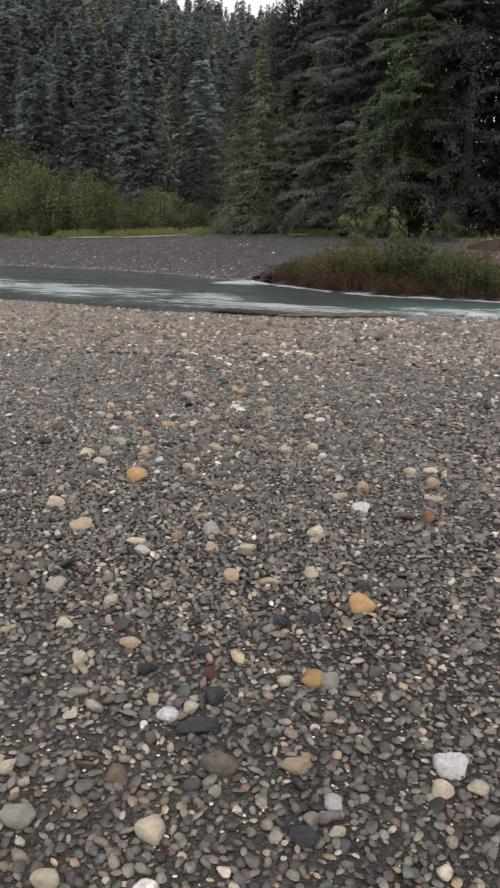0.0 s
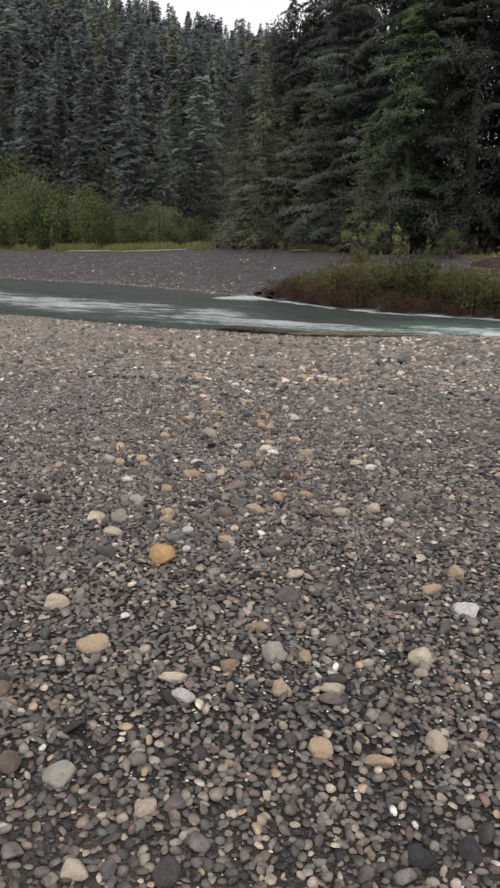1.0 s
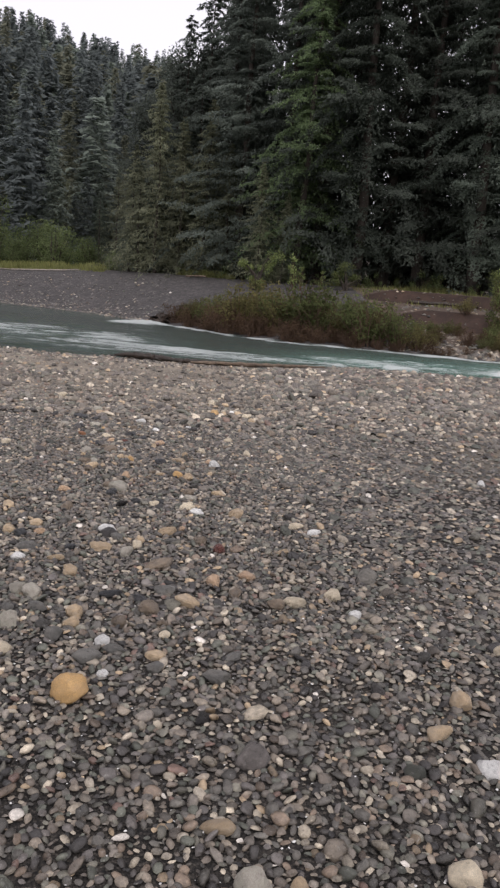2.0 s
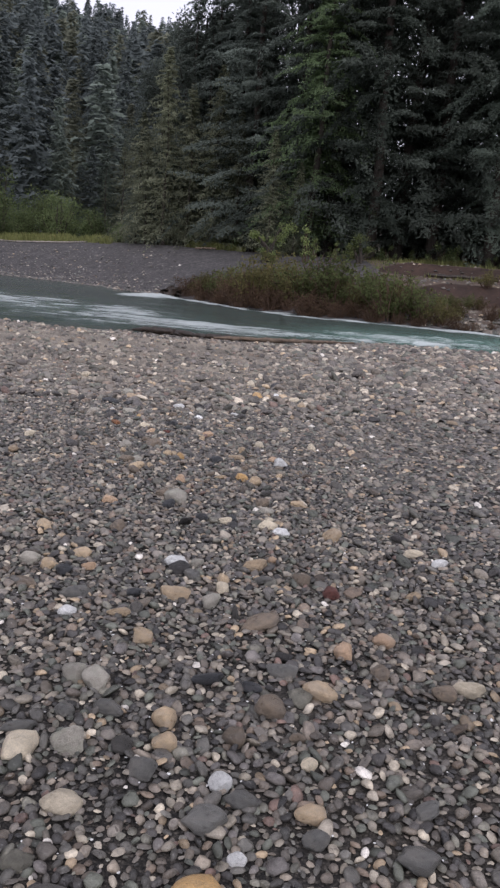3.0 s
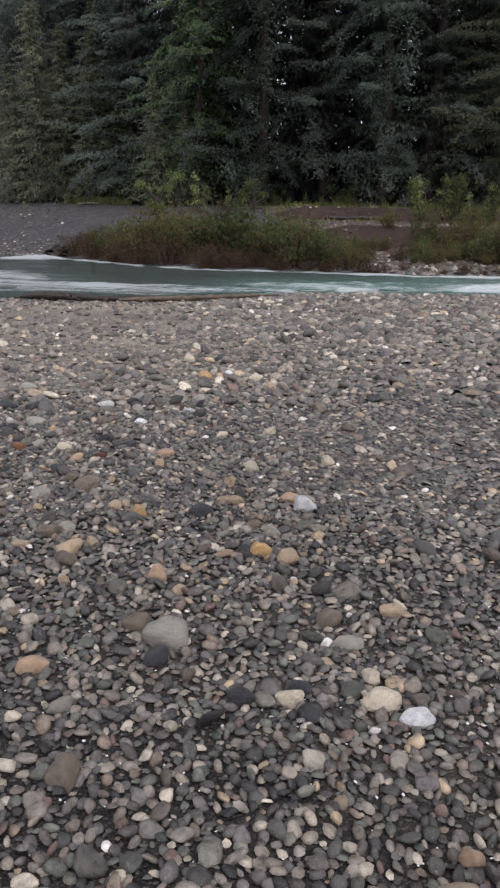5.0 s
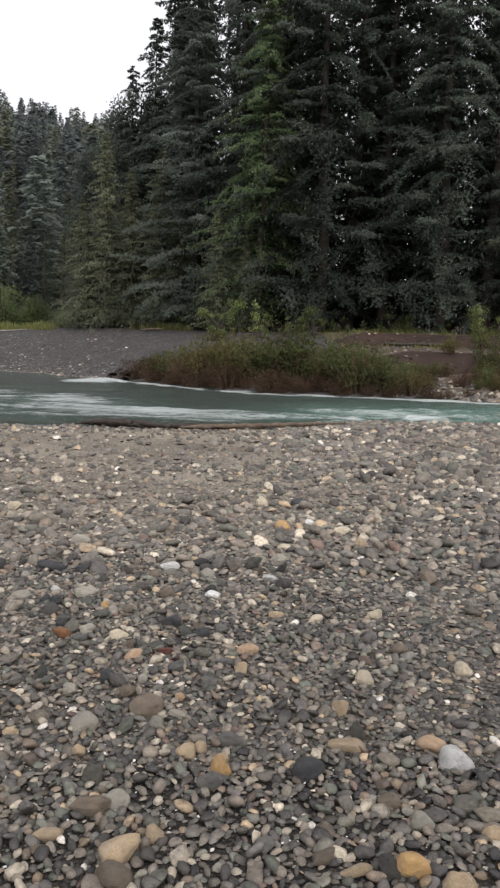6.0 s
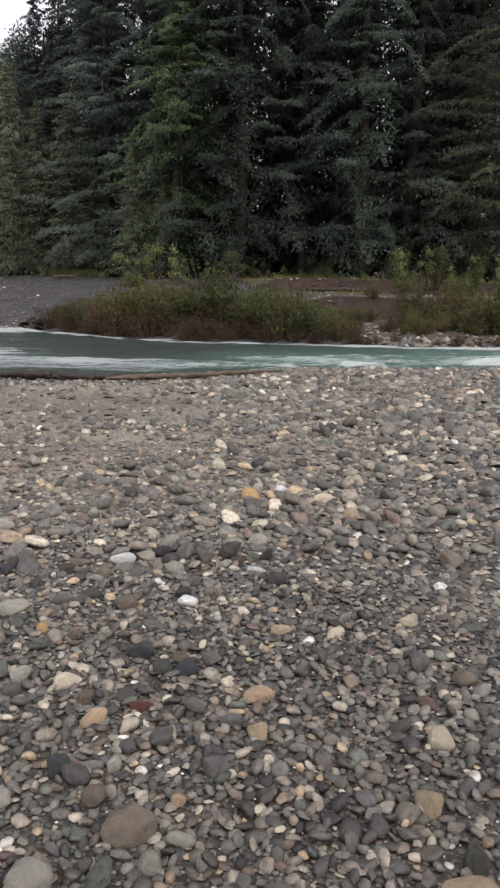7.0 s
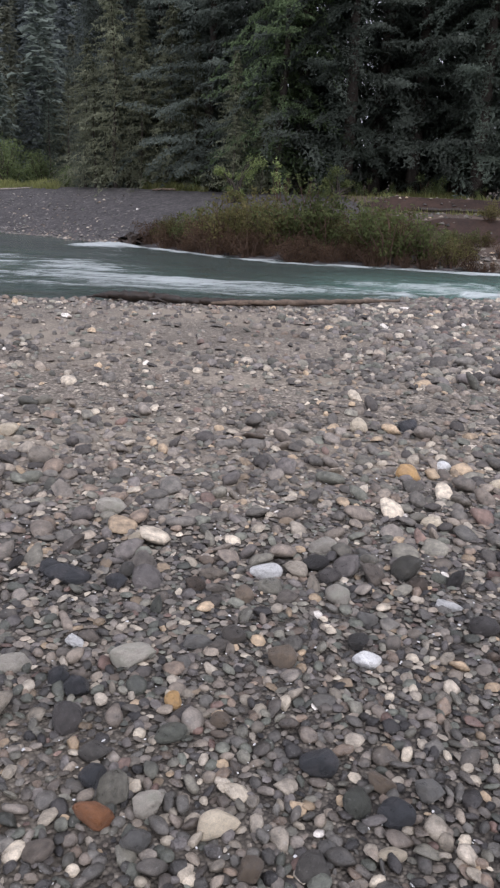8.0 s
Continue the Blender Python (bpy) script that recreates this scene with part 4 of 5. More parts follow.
def lay_cobbles(tone, rows):
    """Single stones that stand out on the bar: x, y, width, depth."""
    for x, y, w, d in rows:
        shape = cr.randrange(12)
        if tone in ("grey", "dark", "brown"):
            w, d = 0.84 * w, 0.84 * d
        elif y < 6 and w < 0.11:
            w, d = 1.1 * w, 1.1 * d
        key = (tone, shape)
        if key not in COBBLE_MESH:
            COBBLE_MESH[key] = mesh_np("cobble", ROUND1[shape], FACE1, [M_TINT[tone]])
        h = (0.40 if tone in ("grey", "dark", "brown") else 0.46) * min(w, d) * cr.uniform(0.85, 1.15)
        ob = new("cobble", COBBLE_MESH[key])
        ob.matrix_basis = Matrix.Translation((x, y, float(land(x, y)) + 0.010 + 0.30 * h)) @ Euler((cr.gauss(0, 0.16), cr.gauss(0, 0.16), cr.uniform(-0.5, 0.5))).to_matrix().to_4x4() @ Matrix.Diagonal((w * 0.52, d * 0.5, h, 1))
        tagged(ob, COBBLE_LABELS[tone], "stone", "stand-out cobbles on the gravel bar")
        stamp(x, y, 0.45 * min(w, d))


lay_cobbles("ochre", [(-0.31, 1.79, 0.146, 0.175), (1.23, -0.02, 0.105, 0.118), (-0.19, 5.91, 0.093, 0.073), (0.04, 10.49, 0.15, 0.186), (-1.27, 8.25, 0.055, 0.073), (1.04, -0.69, 0.084, 0.099)])
lay_cobbles("cream", [(-0.65, 1.12, 0.117, 0.092), (0.99, 0.33, 0.071, 0.107), (0.94, -0.71, 0.049, 0.07), (0.63, 0.6, 0.093, 0.059), (0.1, -0.17, 0.068, 0.051), (-0.02, -0.43, 0.069, 0.051), (0.14, -0.7, 0.055, 0.061), (0.63, -0.95, 0.053, 0.06), (0.49, -0.93, 0.046, 0.05), (-0.87, 2.38, 0.1, 0.15), (-2.12, 3.29, 0.153, 0.152), (0.99, 0.91, 0.088, 0.087), (0.64, -1.55, 0.087, 0.073), (1.45, -1.25, 0.061, 0.064), (1.14, -1.47, 0.046, 0.036), (1.56, -1.21, 0.058, 0.053), (0.42, -1.75, 0.067, 0.05), (0.14, -1.35, 0.059, 0.041), (1.76, 1.77, 0.131, 0.066), (1.66, 2.46, 0.118, 0.085), (1.82, 2.54, 0.114, 0.07), (0.99, 0.8, 0.063, 0.045), (0.77, 0.84, 0.058, 0.041), (0.02, 0.56, 0.116, 0.058)])
lay_cobbles("cream", [(0.89, 3.05, 0.115, 0.086), (0.79, 4.42, 0.121, 0.08), (0.66, 2.92, 0.126, 0.081), (-0.69, 2.14, 0.102, 0.087), (0.01, 2.38, 0.049, 0.04), (-2.07, 6.94, 0.112, 0.088), (-0.29, 3.72, 0.067, 0.072), (-0.03, 4.77, 0.119, 0.103), (-0.29, 4.81, 0.081, 0.062), (-0.02, 4.9, 0.053, 0.069), (-1.16, 7.77, 0.105, 0.067), (-0.1, 8.02, 0.093, 0.063), (0.26, 8.1, 0.092, 0.067), (-0.05, 9.72, 0.118, 0.091), (-0.03, 11.53, 0.146, 0.165), (0.51, 10.26, 0.158, 0.105), (-2.41, 11.18, 0.151, 0.126), (-0.77, 7.68, 0.07, 0.038)])
lay_cobbles("tan", [(-0.36, 0.77, 0.136, 0.103), (0.6, 0.21, 0.074, 0.074), (0.8, 0.19, 0.123, 0.061), (0.52, 0.85, 0.052, 0.071), (-0.24, -0.52, 0.047, 0.042), (0.3, -0.55, 0.093, 0.046), (1.01, -1.21, 0.086, 0.06), (1.12, 1.69, 0.118, 0.083), (0.09, 2.83, 0.137, 0.108), (1.29, 1.94, 0.097, 0.119), (0.44, 0.56, 0.068, 0.079), (0.29, 1.07, 0.111, 0.059), (-0.6, 3.16, 0.096, 0.073), (-0.45, 2.58, 0.084, 0.07), (-0.44, 2.44, 0.073, 0.078), (0, 2.15, 0.106, 0.065), (0.35, 4.63, 0.117, 0.101), (-0.5, 3.62, 0.151, 0.101), (-0.28, 3.85, 0.07, 0.063), (-1.01, 6.02, 0.141, 0.105), (-1.03, 4.1, 0.111, 0.076), (-0.73, 3.4, 0.095, 0.051), (-1.32, 4.48, 0.1, 0.072)])
lay_cobbles("tan", [(-0.08, 5.83, 0.104, 0.095), (-0.23, 6.59, 0.142, 0.071), (0.19, 5.31, 0.091, 0.059), (-0.19, 6.9, 0.08, 0.108), (-1.19, 6.61, 0.059, 0.055), (-0.69, 6.51, 0.051, 0.071), (-0.76, 6.61, 0.052, 0.067), (-0.81, 6.57, 0.085, 0.072), (0.58, 9.83, 0.124, 0.109), (-1.46, 6.76, 0.074, 0.049), (-0.56, 7.34, 0.07, 0.072), (-0.31, 8.09, 0.096, 0.063)])
lay_cobbles("white", [(1.26, 1.44, 0.133, 0.094), (0.56, -1.01, 0.069, 0.062), (1.49, -1.13, 0.099, 0.084), (1.13, -1.36, 0.055, 0.056), (2.84, 6.48, 0.088, 0.12), (5.04, 10.05, 0.242, 0.227), (0.09, 0.44, 0.085, 0.065), (0.98, 2.81, 0.068, 0.054), (-0.53, 4.06, 0.132, 0.084), (0.05, 4.68, 0.103, 0.065), (-0.26, 2.26, 0.061, 0.064), (-0.21, 1.97, 0.049, 0.039), (0.91, 4.29, 0.112, 0.061), (-0.95, 3.38, 0.077, 0.068), (0.13, 6.47, 0.126, 0.112), (-0.92, 9.14, 0.138, 0.09), (-0.65, 8.48, 0.092, 0.088), (-1.6, 8.58, 0.071, 0.045), (-0.26, 8.85, 0.114, 0.057), (0.3, 10.64, 0.102, 0.079)])
lay_cobbles("orange", [(0.22, 0.7, 0.062, 0.069), (1.79, 2.14, 0.093, 0.102), (0.41, 3.29, 0.09, 0.101), (0.22, 3.13, 0.081, 0.095), (-0.02, 4.17, 0.062, 0.048), (-1.05, 5.09, 0.11, 0.073), (-0.64, 5.71, 0.079, 0.079), (-0.96, 3.93, 0.072, 0.047), (-1, 5.71, 0.047, 0.039), (-0.84, 7.04, 0.044, 0.041), (-1.06, 7.5, 0.097, 0.061), (-0.51, 7.56, 0.109, 0.069)])
lay_cobbles("pale", [(0.39, 0.84, 0.099, 0.1), (0.22, -0.92, 0.091, 0.048), (-0.19, -0.08, 0.11, 0.092), (0.26, -1.55, 0.091, 0.074), (-0.73, 2.41, 0.115, 0.103), (-0.8, 2.84, 0.088, 0.109), (-0.72, 2.8, 0.087, 0.107), (-0.34, 3.56, 0.093, 0.079), (-0.02, 5.11, 0.133, 0.079), (-1.2, 6.8, 0.107, 0.102), (-0.95, 4.87, 0.072, 0.056), (-1.03, 6.26, 0.078, 0.077), (-0.85, 6.89, 0.084, 0.042), (-1.32, 7.84, 0.087, 0.076), (-1.41, 8.48, 0.159, 0.079), (-1.77, 8.45, 0.128, 0.071), (-1.61, 9.78, 0.159, 0.111), (-1.06, 7.24, 0.083, 0.042), (-1.3, 7.13, 0.071, 0.107)])
lay_cobbles("red", [(0.66, -0.72, 0.049, 0.074), (0.24, 3.75, 0.073, 0.091), (-0.91, 7.56, 0.075, 0.051)])
lay_cobbles("dark", [(0.7, -0.87, 0.09, 0.135), (0.6, -0.56, 0.119, 0.06), (0.67, -1.05, 0.182, 0.108), (1.05, -1.51, 0.104, 0.087), (2.81, 5.73, 0.139, 0.143), (-0.67, 5.09, 0.099, 0.104), (-0.89, 7.97, 0.123, 0.099), (-1.7, 9.06, 0.215, 0.137), (0.32, 11.57, 0.183, 0.274), (-1.16, 7.24, 0.095, 0.089)])
lay_cobbles("brown", [(0.48, -1.34, 0.087, 0.086), (-0.1, 2.69, 0.133, 0.129), (-0.01, 2.53, 0.079, 0.052), (-1.21, 3.67, 0.158, 0.086), (-0.12, 3.36, 0.213, 0.147), (0.11, 3.91, 0.107, 0.161), (-0.58, 4.98, 0.066, 0.066), (-0.72, 5.31, 0.135, 0.106), (-0.05, 5.28, 0.122, 0.112), (-0.97, 6.94, 0.166, 0.141), (-0.74, 7.9, 0.095, 0.075), (-1.06, 7.09, 0.084, 0.109)])
lay_cobbles("rust", [(1.68, 1.36, 0.077, 0.085), (-1.44, 7.8, 0.11, 0.06)])
lay_cobbles("grey", [(-0.3, 2.1, 0.137, 0.122), (0.26, 2.01, 0.137, 0.123), (-0.65, 2.63, 0.143, 0.081), (-0.04, 2.95, 0.158, 0.103), (0.33, 2.2, 0.11, 0.069), (-1.07, 4.26, 0.093, 0.124), (-0.95, 3.59, 0.189, 0.094), (-0.65, 6.65, 0.142, 0.076), (-0.74, 6.36, 0.112, 0.082), (-0.86, 7.35, 0.109, 0.086), (-0.63, 7.87, 0.095, 0.084), (-0.72, 7.17, 0.103, 0.088), (-0.63, 7.43, 0.098, 0.085)])
lay_cobbles("dark", [(-1.51, 9.02, 0.101, 0.131), (-1.46, 7.93, 0.085, 0.111), (-1.78, 9.14, 0.106, 0.123), (-1.55, 8.32, 0.108, 0.112), (-1.62, 8.38, 0.092, 0.094), (-0.73, 7.79, 0.106, 0.101), (-0.44, 4.82, 0.099, 0.09), (-0.25, 4.86, 0.103, 0.096), (-1.07, 3.85, 0.104, 0.112), (-0.7, 3.63, 0.095, 0.068), (-0.33, 2.87, 0.165, 0.069), (-0.16, 2.83, 0.109, 0.063), (-0.4, 6.41, 0.141, 0.131), (0.41, -0.73, 0.095, 0.074), (0.88, -0.23, 0.082, 0.107), (1.03, -0.17, 0.093, 0.122)])
lay_cobbles("brown", [(-0.93, 8.48, 0.113, 0.123), (-1.02, 8.93, 0.087, 0.113), (-1.14, 8.15, 0.067, 0.087), (-1.09, 7.64, 0.069, 0.073), (-0.92, 4.57, 0.105, 0.131), (-0.22, 2.5, 0.09, 0.092), (0.56, 2.88, 0.115, 0.12), (0.34, 2.99, 0.097, 0.126), (-1, 5.91, 0.156, 0.143), (-0.43, 5.97, 0.1, 0.068), (-0.17, 6.23, 0.085, 0.089), (-1.11, 6.24, 0.149, 0.097), (0.24, 7.56, 0.112, 0.116), (0.81, 8.85, 0.15, 0.195), (-0.37, -0.05, 0.103, 0.113)])
lay_cobbles("grey", [(-1.34, 7.73, 0.079, 0.092), (-1.2, 8.58, 0.117, 0.09), (-0.59, 8.74, 0.095, 0.088), (-0.09, 3.87, 0.126, 0.078), (-0.44, 3.88, 0.104, 0.101), (0, 2.06, 0.089, 0.073), (-0.91, 2.49, 0.142, 0.064), (-0.78, 2.6, 0.099, 0.079), (-0.2, 2.19, 0.118, 0.077), (-0.49, 2.3, 0.115, 0.11), (-0.59, 6.03, 0.077, 0.067), (-0.27, -0.76, 0.178, 0.102)])
lay_cobbles("pale", [(-0.66, 8.92, 0.11, 0.095), (-0.65, 9.37, 0.138, 0.109), (-0.62, 5.2, 0.186, 0.15), (-1.27, 3.96, 0.109, 0.083), (-0.43, 4.05, 0.073, 0.064), (-0.1, 6.12, 0.079, 0.064), (1.1, -0.69, 0.074, 0.096)])
lay_cobbles("cream", [(-1.46, 9.42, 0.088, 0.07), (-0.02, 7.19, 0.09, 0.091), (0.47, 7.3, 0.081, 0.101)])
lay_cobbles("tan", [(-0.13, 4.05, 0.138, 0.087), (-1.16, 3.91, 0.071, 0.084), (-1.22, 6.11, 0.096, 0.053), (-0.91, 6.09, 0.063, 0.071), (-0.35, 5.91, 0.088, 0.04), (0.1, 6.05, 0.066, 0.052)])
lay_cobbles("orange", [(0.09, 6.6, 0.107, 0.083)])
lay_cobbles("ochre", [(-0.7, 6.45, 0.074, 0.091)])



gr = np.random.default_rng(91)


def path_x(y):
    return 0.45 - 0.21 * y


def seen_far(x, y):
    """About how far off a place on the bar lies from the line walked, where it is seen."""
    side = np.abs(x - path_x(np.clip(y, -3, 9)))
    return np.maximum(np.maximum(1.9, 2.0 * side), y - 6.0)


stones = []


def throw(count, r0, r1, limit, area, power=1.6, close=1.0):
    """Drop pebbles one by one where there is room; close is the share that lies where the bar is trodden."""
    y = gr.uniform(area[2], area[3], count)
    x = gr.uniform(area[0], area[1], count)
    d = seen_far(x, y)
    grow = np.clip(1.0 + 0.015 * y, 0.98, 1.2)
    r = (r0 + (r1 - r0) * gr.random(count) ** power) * grow
    ok = in_plan(x, y) & (r > limit * d) & (gr.random(count) > 0.87 * sandiness(x, y)) & (gr.random(count) < np.interp(d, (3.0, 8.0), (close, 1.0)) * np.interp(y, (0.0, 2.5, 9.0), (0.8, 1.7, 1.4)))
    for a, b, c, e in zip(x[ok], y[ok], r[ok], d[ok]):
        if stamp(a, b, c, True):
            stones.append((a, b, c, e))


WHOLE = (X0, X1, Y0, Y1)
STRIP = (-6.5, 5.0, Y0, 15.0)
PATHWAY = (-3.6, 2.6, -2.6, 11.5)
throw(3400, 0.034, 0.056, 0.0, WHOLE, 2.2, close=0.42)
throw(2600, 0.05, 0.085, 0.0, (1.0, 11.0, 13.0, 24.5))
throw(15000, 0.032, 0.062, 0.0, (-8.0, 10.0, 9.0, 24.5), 1.8)
throw(80000, 0.025, 0.036, 0.0015, WHOLE, 2.0, close=0.12)
throw(150000, 0.017, 0.028, 0.0033, WHOLE, 1.6, close=0.2)
throw(110000, 0.016, 0.025, 0.0028, STRIP, 1.6, close=0.24)
throw(170000, 0.0105, 0.0165, 0.0034, PATHWAY, 1.0)
throw(260000, 0.0058, 0.0105, 0.0033, PATHWAY, 1.0)
stones = np.array(stones)
order = np.argsort(-(stones[:, 2] / stones[:, 3]))
stones = stones[order]


def stone_poses(S, r, loose=1.0):
    n = len(S)
    flat = r.uniform(0.28, 0.62, n) * (1 + 0.3 * smooth(8, 15, S[:, 1]))
    slim = r.uniform(0.48, 0.98, n)
    size = np.stack([S[:, 2] * 1.28, S[:, 2] * 1.22 * slim, S[:, 2] * flat * 1.1], -1)
    R = stone_spin(r.uniform(0, 6.28, n), loose * r.normal(0.14, 0.36, n), loose * r.normal(0, 0.36, n))
    z = land(S[:, 0], S[:, 1]) + size[:, 2] * loose * r.uniform(0.2, 0.95, n) + 0.005
    return size, R, np.stack([S[:, 0], S[:, 1], z], -1)


def pebble_sheet(name, S, shapes, faces, mat, label):
    r = np.random.default_rng(len(S))
    size, R, P = stone_poses(S, r, 0.4 if faces is CHIP_F else 0.65 if faces is DFACE else 1.0)
    pick = r.integers(0, len(shapes), len(S))
    V, F, soft, o = [], [], [], 0
    for k, shape in enumerate(shapes):
        i = np.where(pick == k)[0]
        if not len(i):
            continue
        W = np.einsum('nij,nvj->nvi', R[i], shape[None] * size[i][:, None, :]) + P[i][:, None, :]
        V.append(W.reshape(-1, 3))
        F.append((faces[None] + (np.arange(len(i)) * len(shape))[:, None, None] + o).reshape(-1, 3))
        o += W.shape[0] * W.shape[1]
        soft.append(np.repeat(r.random(len(i)) > 0.1, len(faces)))
    tagged(new(name, mesh_np(name, np.concatenate(V), np.concatenate(F), [mat], smooth=np.concatenate(soft))), label, "gravel", kind="stuff")


# the large stones of the trodden stretch, each its own piece
big = (stones[:, 2] > 0.034) & (stones[:, 3] < 3.2)
pick = np.where(big)[0][:300]
STONE_MESH = [mesh_np("stone", s, FACE0, [M_STONE]) for s in MID]
size, R, P = stone_poses(stones[pick], np.random.default_rng(4))
for k in range(len(pick)):
    ob = new("stone", STONE_MESH[k % 12])
    ob.parent = ground
    ob.matrix_basis = Matrix.Translation(P[k]) @ Matrix([list(q) for q in R[k]]).to_4x4() @ Matrix.Diagonal((*size[k], 1))
rest = np.delete(stones, pick, 0)


def silty(S, start):
    """Stones that silt has dulled: nearly all of them towards the water."""
    return S[:, 1] + 3.0 * (fbm(S[:, 0] * 0.5, S[:, 1] * 0.5, 3) - 0.44) + 4 * (sandiness(S[:, 0], S[:, 1]) - 0.3) + gr.normal(0, 1.2, len(S)) > start


NFINE = 4600
fine = rest[:NFINE]
dry = silty(fine, 7.6)
pebble_sheet("gravel", fine[~dry], MID, FACE0, M_PEBBLE, "rounded grey, slate, olive and tan river pebbles")
pebble_sheet("gravel", fine[dry], MID, FACE0, M_DUSTY, "rounded silt-dusted river stones")
rest = rest[NFINE:]
dry = silty(rest, 8.6)
large = (rest[:, 2] > 0.026) & (rest[:, 2] / rest[:, 3] > 0.0027)
pebble_sheet("gravel", rest[dry & large], LOW, DFACE, M_DUSTY, "silt-dusted river stones near the water")
pebble_sheet("gravel", rest[dry & ~large], CHIPS, CHIP_F, M_DUSTY, "small silt-dusted gravel stones near the water")
rest = rest[~dry]
fine = rest[:, 2] / rest[:, 3] < 0.0064
pebble_sheet("gravel", rest[~fine], LOW, DFACE, M_PEBBLE, "small rounded grey and brown river pebbles")
pebble_sheet("gravel", rest[fine], CHIPS, CHIP_F, M_PEBBLE, "small grey and brown gravel chips")

# white chips over the trodden stretch: quartz grit, and glints put in as colour
qn = 7600
S = np.stack([gr.uniform(-3.2, 2.4, qn), gr.uniform(-2.4, 10.5, qn), 0.0022 + 0.0036 * gr.random(qn) ** 2, np.ones(qn)], -1)
S = S[in_plan(S[:, 0], S[:, 1])]
quartz_lift = np.array([0.0, 0.0, 1.2])
pebble_sheet("quartz_grit", S, [c + quartz_lift for c in CHIPS], CHIP_F, M_QUARTZ_GLINT, "tiny white chips among the pebbles, for quartz and painted glints")

# stones of the far bar, thicker along its water's edge
fr = np.random.default_rng(17)
n = 5200
x = np.concatenate([fr.uniform(-70, 14, n - 1400), fr.uniform(12, 34, 1400)])
s = fr.random(n) ** 3.0
y = far_edge(x) + 0.1 + s * (bank_line(x) - far_edge(x)) * 0.8
ok = (x < -6) | (x > 12)
x, y, n = x[ok], y[ok], int(ok.sum())
S = np.stack([x, y, fr.uniform(0.05, 0.16, n) * (1 + 0.4 * fr.random(n) ** 6), np.ones(n)], -1)
x = fr.normal(13.2, 2.0, 420)
y = far_edge(x) + 0.6 + np.abs(fr.normal(0, 2.6, 420))
S = np.concatenate([S, np.stack([x, y, fr.uniform(0.07, 0.2, 420), np.ones(420)], -1)])
pebble_sheet("far_bar_stones", S, CHIPS, CHIP_F, M_PEBBLE, "grey and pale stones strewn over the far gravel bar")

# ---- driftwood at the near water's edge ----


def drift_log(name, pts, radii, mat, label, stubs=()):
    root = tagged(new(name), label, "driftwood")
    nr = np.random.default_rng(len(pts))
    u = np.linspace(0, len(pts) - 1, 22)
    X, Y, Z = (np.interp(u, range(len(pts)), [q[k] for q in pts]) for k in range(3))
    rr = np.interp(u, range(len(pts)), radii)
    P = [(x, y, float(land(x, y)) + z) for x, y, z in zip(X + nr.normal(0, 0.35, 22) * rr, Y + nr.normal(0, 0.35, 22) * rr, Z + nr.normal(0, 0.12, 22) * rr)]
    v, f = limb_tube(P, rr * nr.uniform(0.65, 1.25, 22), 10)
    v = v + nr.normal(0, 0.08, v.shape) * np.repeat(rr, 10)[:, None]
    caps = [np.arange(10), np.arange(len(v) - 10, len(v))]
    me = mesh_np("log", v, f, [mat])
    bm = bmesh.new()
    bm.from_mesh(me)
    bm.verts.ensure_lookup_table()
    for c in caps:
        bm.faces.new([bm.verts[int(k)] for k in c])
    bmesh.ops.recalc_face_normals(bm, faces=bm.faces)
    bm.to_mesh(me)
    bm.free()
    log = part("log", me, root)
    for a, b, r in stubs:
        a, b = np.array(a, float), np.array(b, float)
        a[2] += float(land(a[0], a[1]))
        b[2] += float(land(b[0], b[1]))
        sv, sf = limb_tube([a, (a + b) / 2 + (0.02, 0, 0.03), b], [r, r * 0.8, r * 0.3], 6)
        part("branch", mesh_np("branch", sv, sf, [mat]), log)
    return root


drift_log("driftwood_log", [(-3.1, 21.05, 0.10), (-2.5, 20.95, 0.14), (-1.9, 20.9, 0.12), (-1.1, 20.62, 0.08)], [0.04, 0.10, 0.095, 0.05], M_WETWOOD,
          "wet dark driftwood log at the water's edge", [((-2.4, 20.9, 0.10), (-3.3, 21.1, 0.07), 0.035), ((-2.1, 20.9, 0.08), (-1.7, 20.6, 0.05), 0.03)])
drift_log("driftwood_log", [(-1.7, 20.75, 0.08), (-1.0, 20.7, 0.10), (-0.2, 20.75, 0.09), (0.6, 20.9, 0.06)], [0.04, 0.08, 0.065, 0.03], M_WETWOOD, "thin dark broken branch at the water's edge",
          [((-0.6, 20.7, 0.07), (-0.1, 20.55, 0.04), 0.02)])
drift_log("driftwood_log", [(-0.9, 20.5, 0.08), (0.5, 20.8, 0.11), (1.8, 21.5, 0.11), (3.1, 22.3, 0.11)], [0.04, 0.065, 0.055, 0.03], M_DRIFT, "long bleached driftwood pole on the gravel at the water's edge")
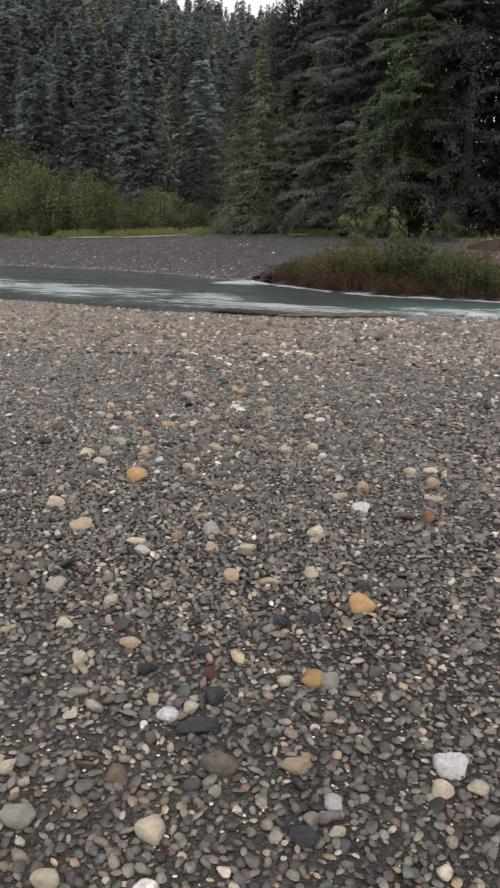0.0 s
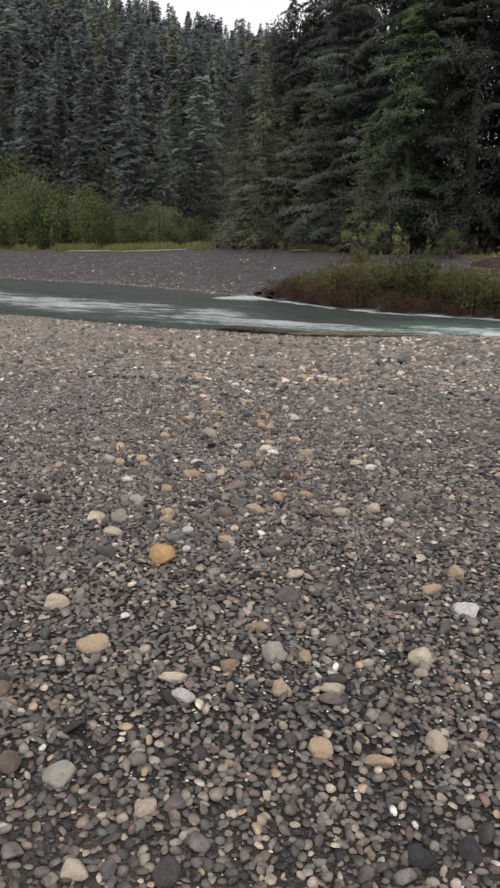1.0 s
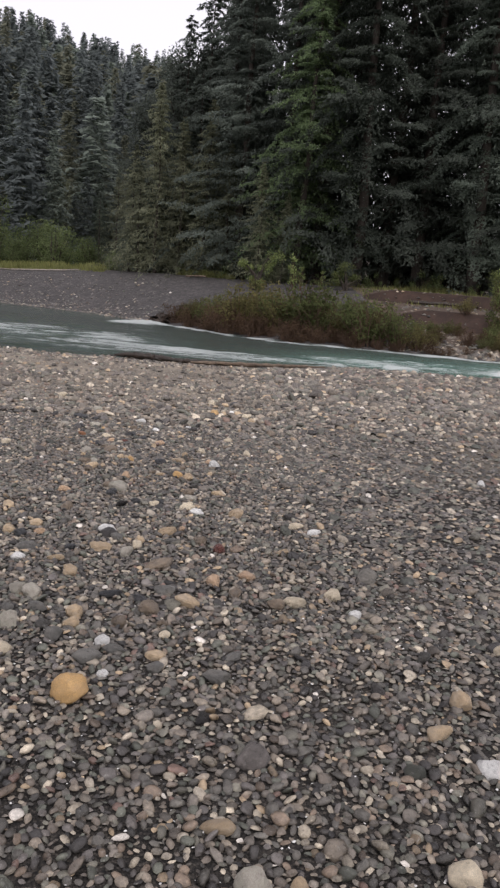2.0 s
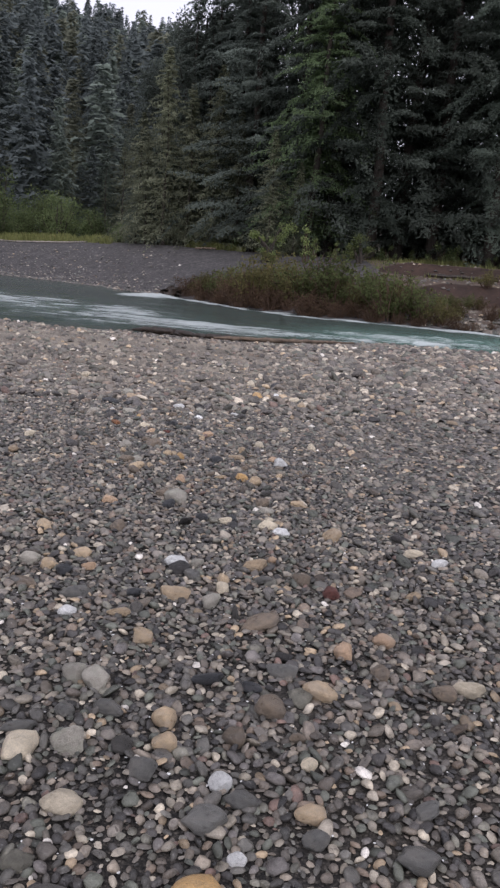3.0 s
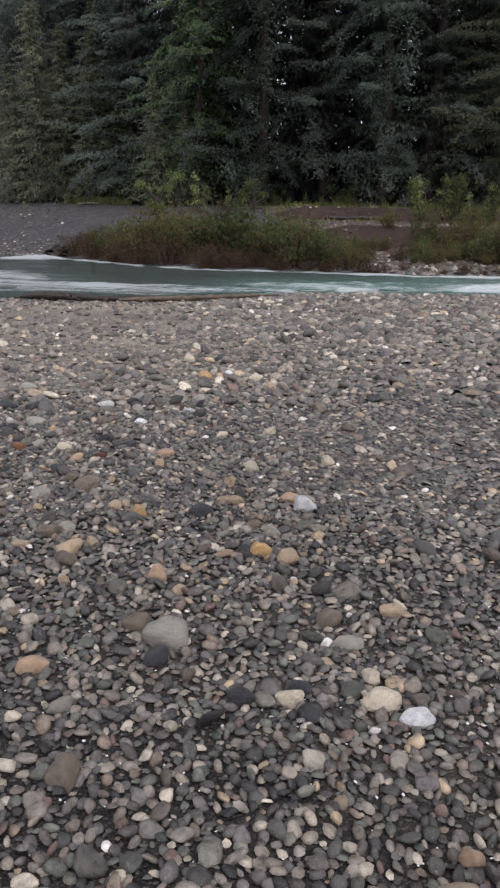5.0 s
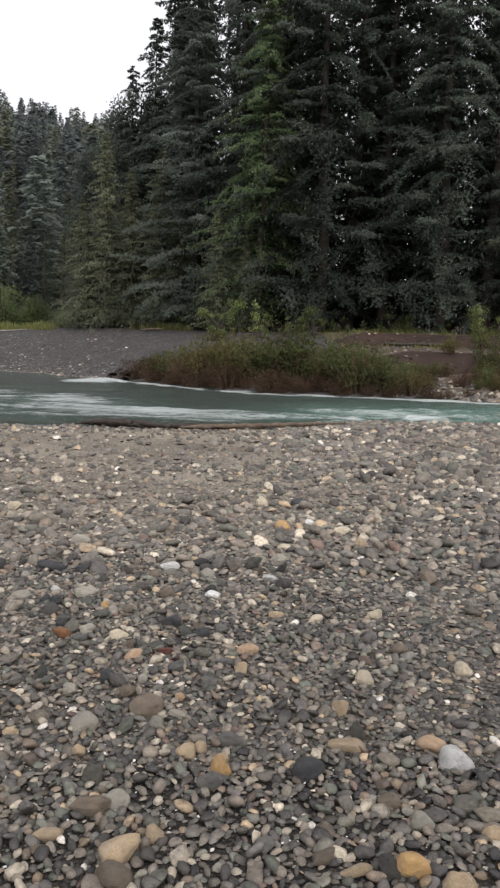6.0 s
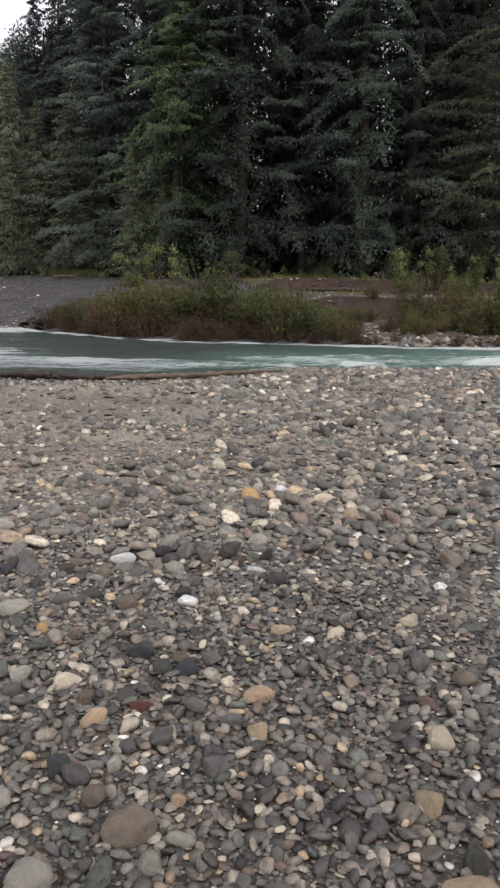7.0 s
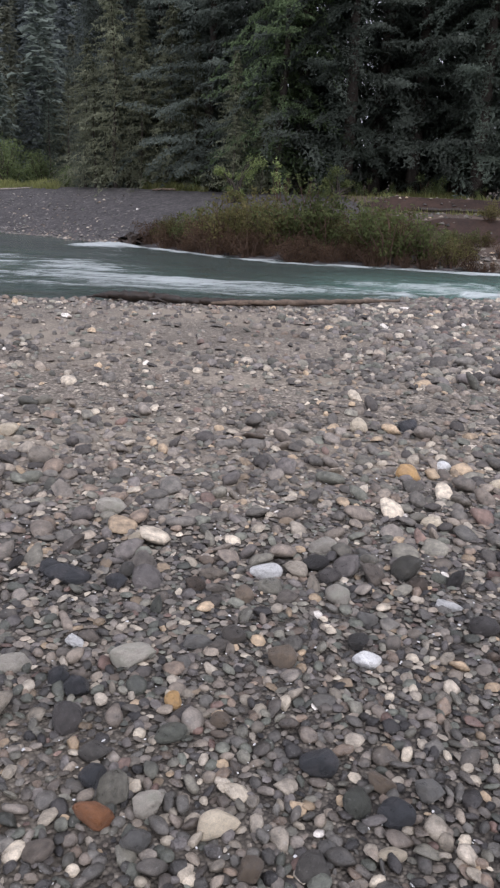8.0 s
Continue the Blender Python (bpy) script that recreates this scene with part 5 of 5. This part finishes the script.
# the snag in the far shallows
drift_log("river_snag", [(-5.95, 57.3, 0.05), (-5.7, 57.1, 0.32), (-5.3, 57.1, 0.36), (-4.85, 57.3, 0.12)], [0.26, 0.48, 0.45, 0.24], M_WETWOOD, "dark broken stump with roots stuck at the far water's edge",
          [((-5.7, 57.0, 0.5), (-6.2, 56.8, 0.95), 0.07), ((-5.3, 57.0, 0.5), (-5.0, 56.9, 1.05), 0.06), ((-5.2, 57.0, 0.4), (-4.3, 56.9, 0.55), 0.07), ((-5.5, 56.9, 0.5), (-5.55, 56.5, 1.0), 0.05),
           ((-5.8, 57.0, 0.3), (-6.6, 56.9, 0.35), 0.06), ((-5.0, 57.0, 0.3), (-4.5, 56.6, 0.1), 0.08)])
drift_log("driftwood_log", [(-5.4, 84.7, 0.3), (-4.4, 84.4, 0.35), (-3.2, 84.1, 0.3)], [0.08, 0.12, 0.07], M_DRIFT, "weathered brown log on the grass at the forest's foot")
for x0, x1 in ((-44.0, -33.0), (-33.5, -21.0)):
    xs = np.linspace(x0, x1, 4)
    drift_log("driftwood_log", [(float(x), float(bank_line(x)) - 2.2, 0.12) for x in xs], [0.07, 0.12, 0.11, 0.06], M_PALEWOOD, "long bleached log along the top of the far bar")
drift_log("driftwood_log", [(14.0, 60.5, 0.22), (16.5, 60.2, 0.28), (19.4, 60.0, 0.2)], [0.12, 0.17, 0.10], M_WETWOOD, "dark weathered log lying on the earth bank")

# thinner stones over the rest of the bar
wr = np.random.default_rng(23)
for n, reach, r0, r1 in ((24000, (-12, 13, -10, 21), 0.035, 0.08), (6000, (-34, 34, -16, 40), 0.03, 0.075)):
    x, y = wr.uniform(reach[0], reach[1], n), wr.uniform(reach[2], reach[3], n)
    ok = ~in_plan(x, y) & (y < near_edge(x) - 0.1)
    S = np.stack([x[ok], y[ok], wr.uniform(r0, r1, ok.sum()), np.ones(ok.sum())], -1)
    pebble_sheet("gravel", S, CHIPS, CHIP_F, M_PEBBLE, "scattered grey and brown river stones")
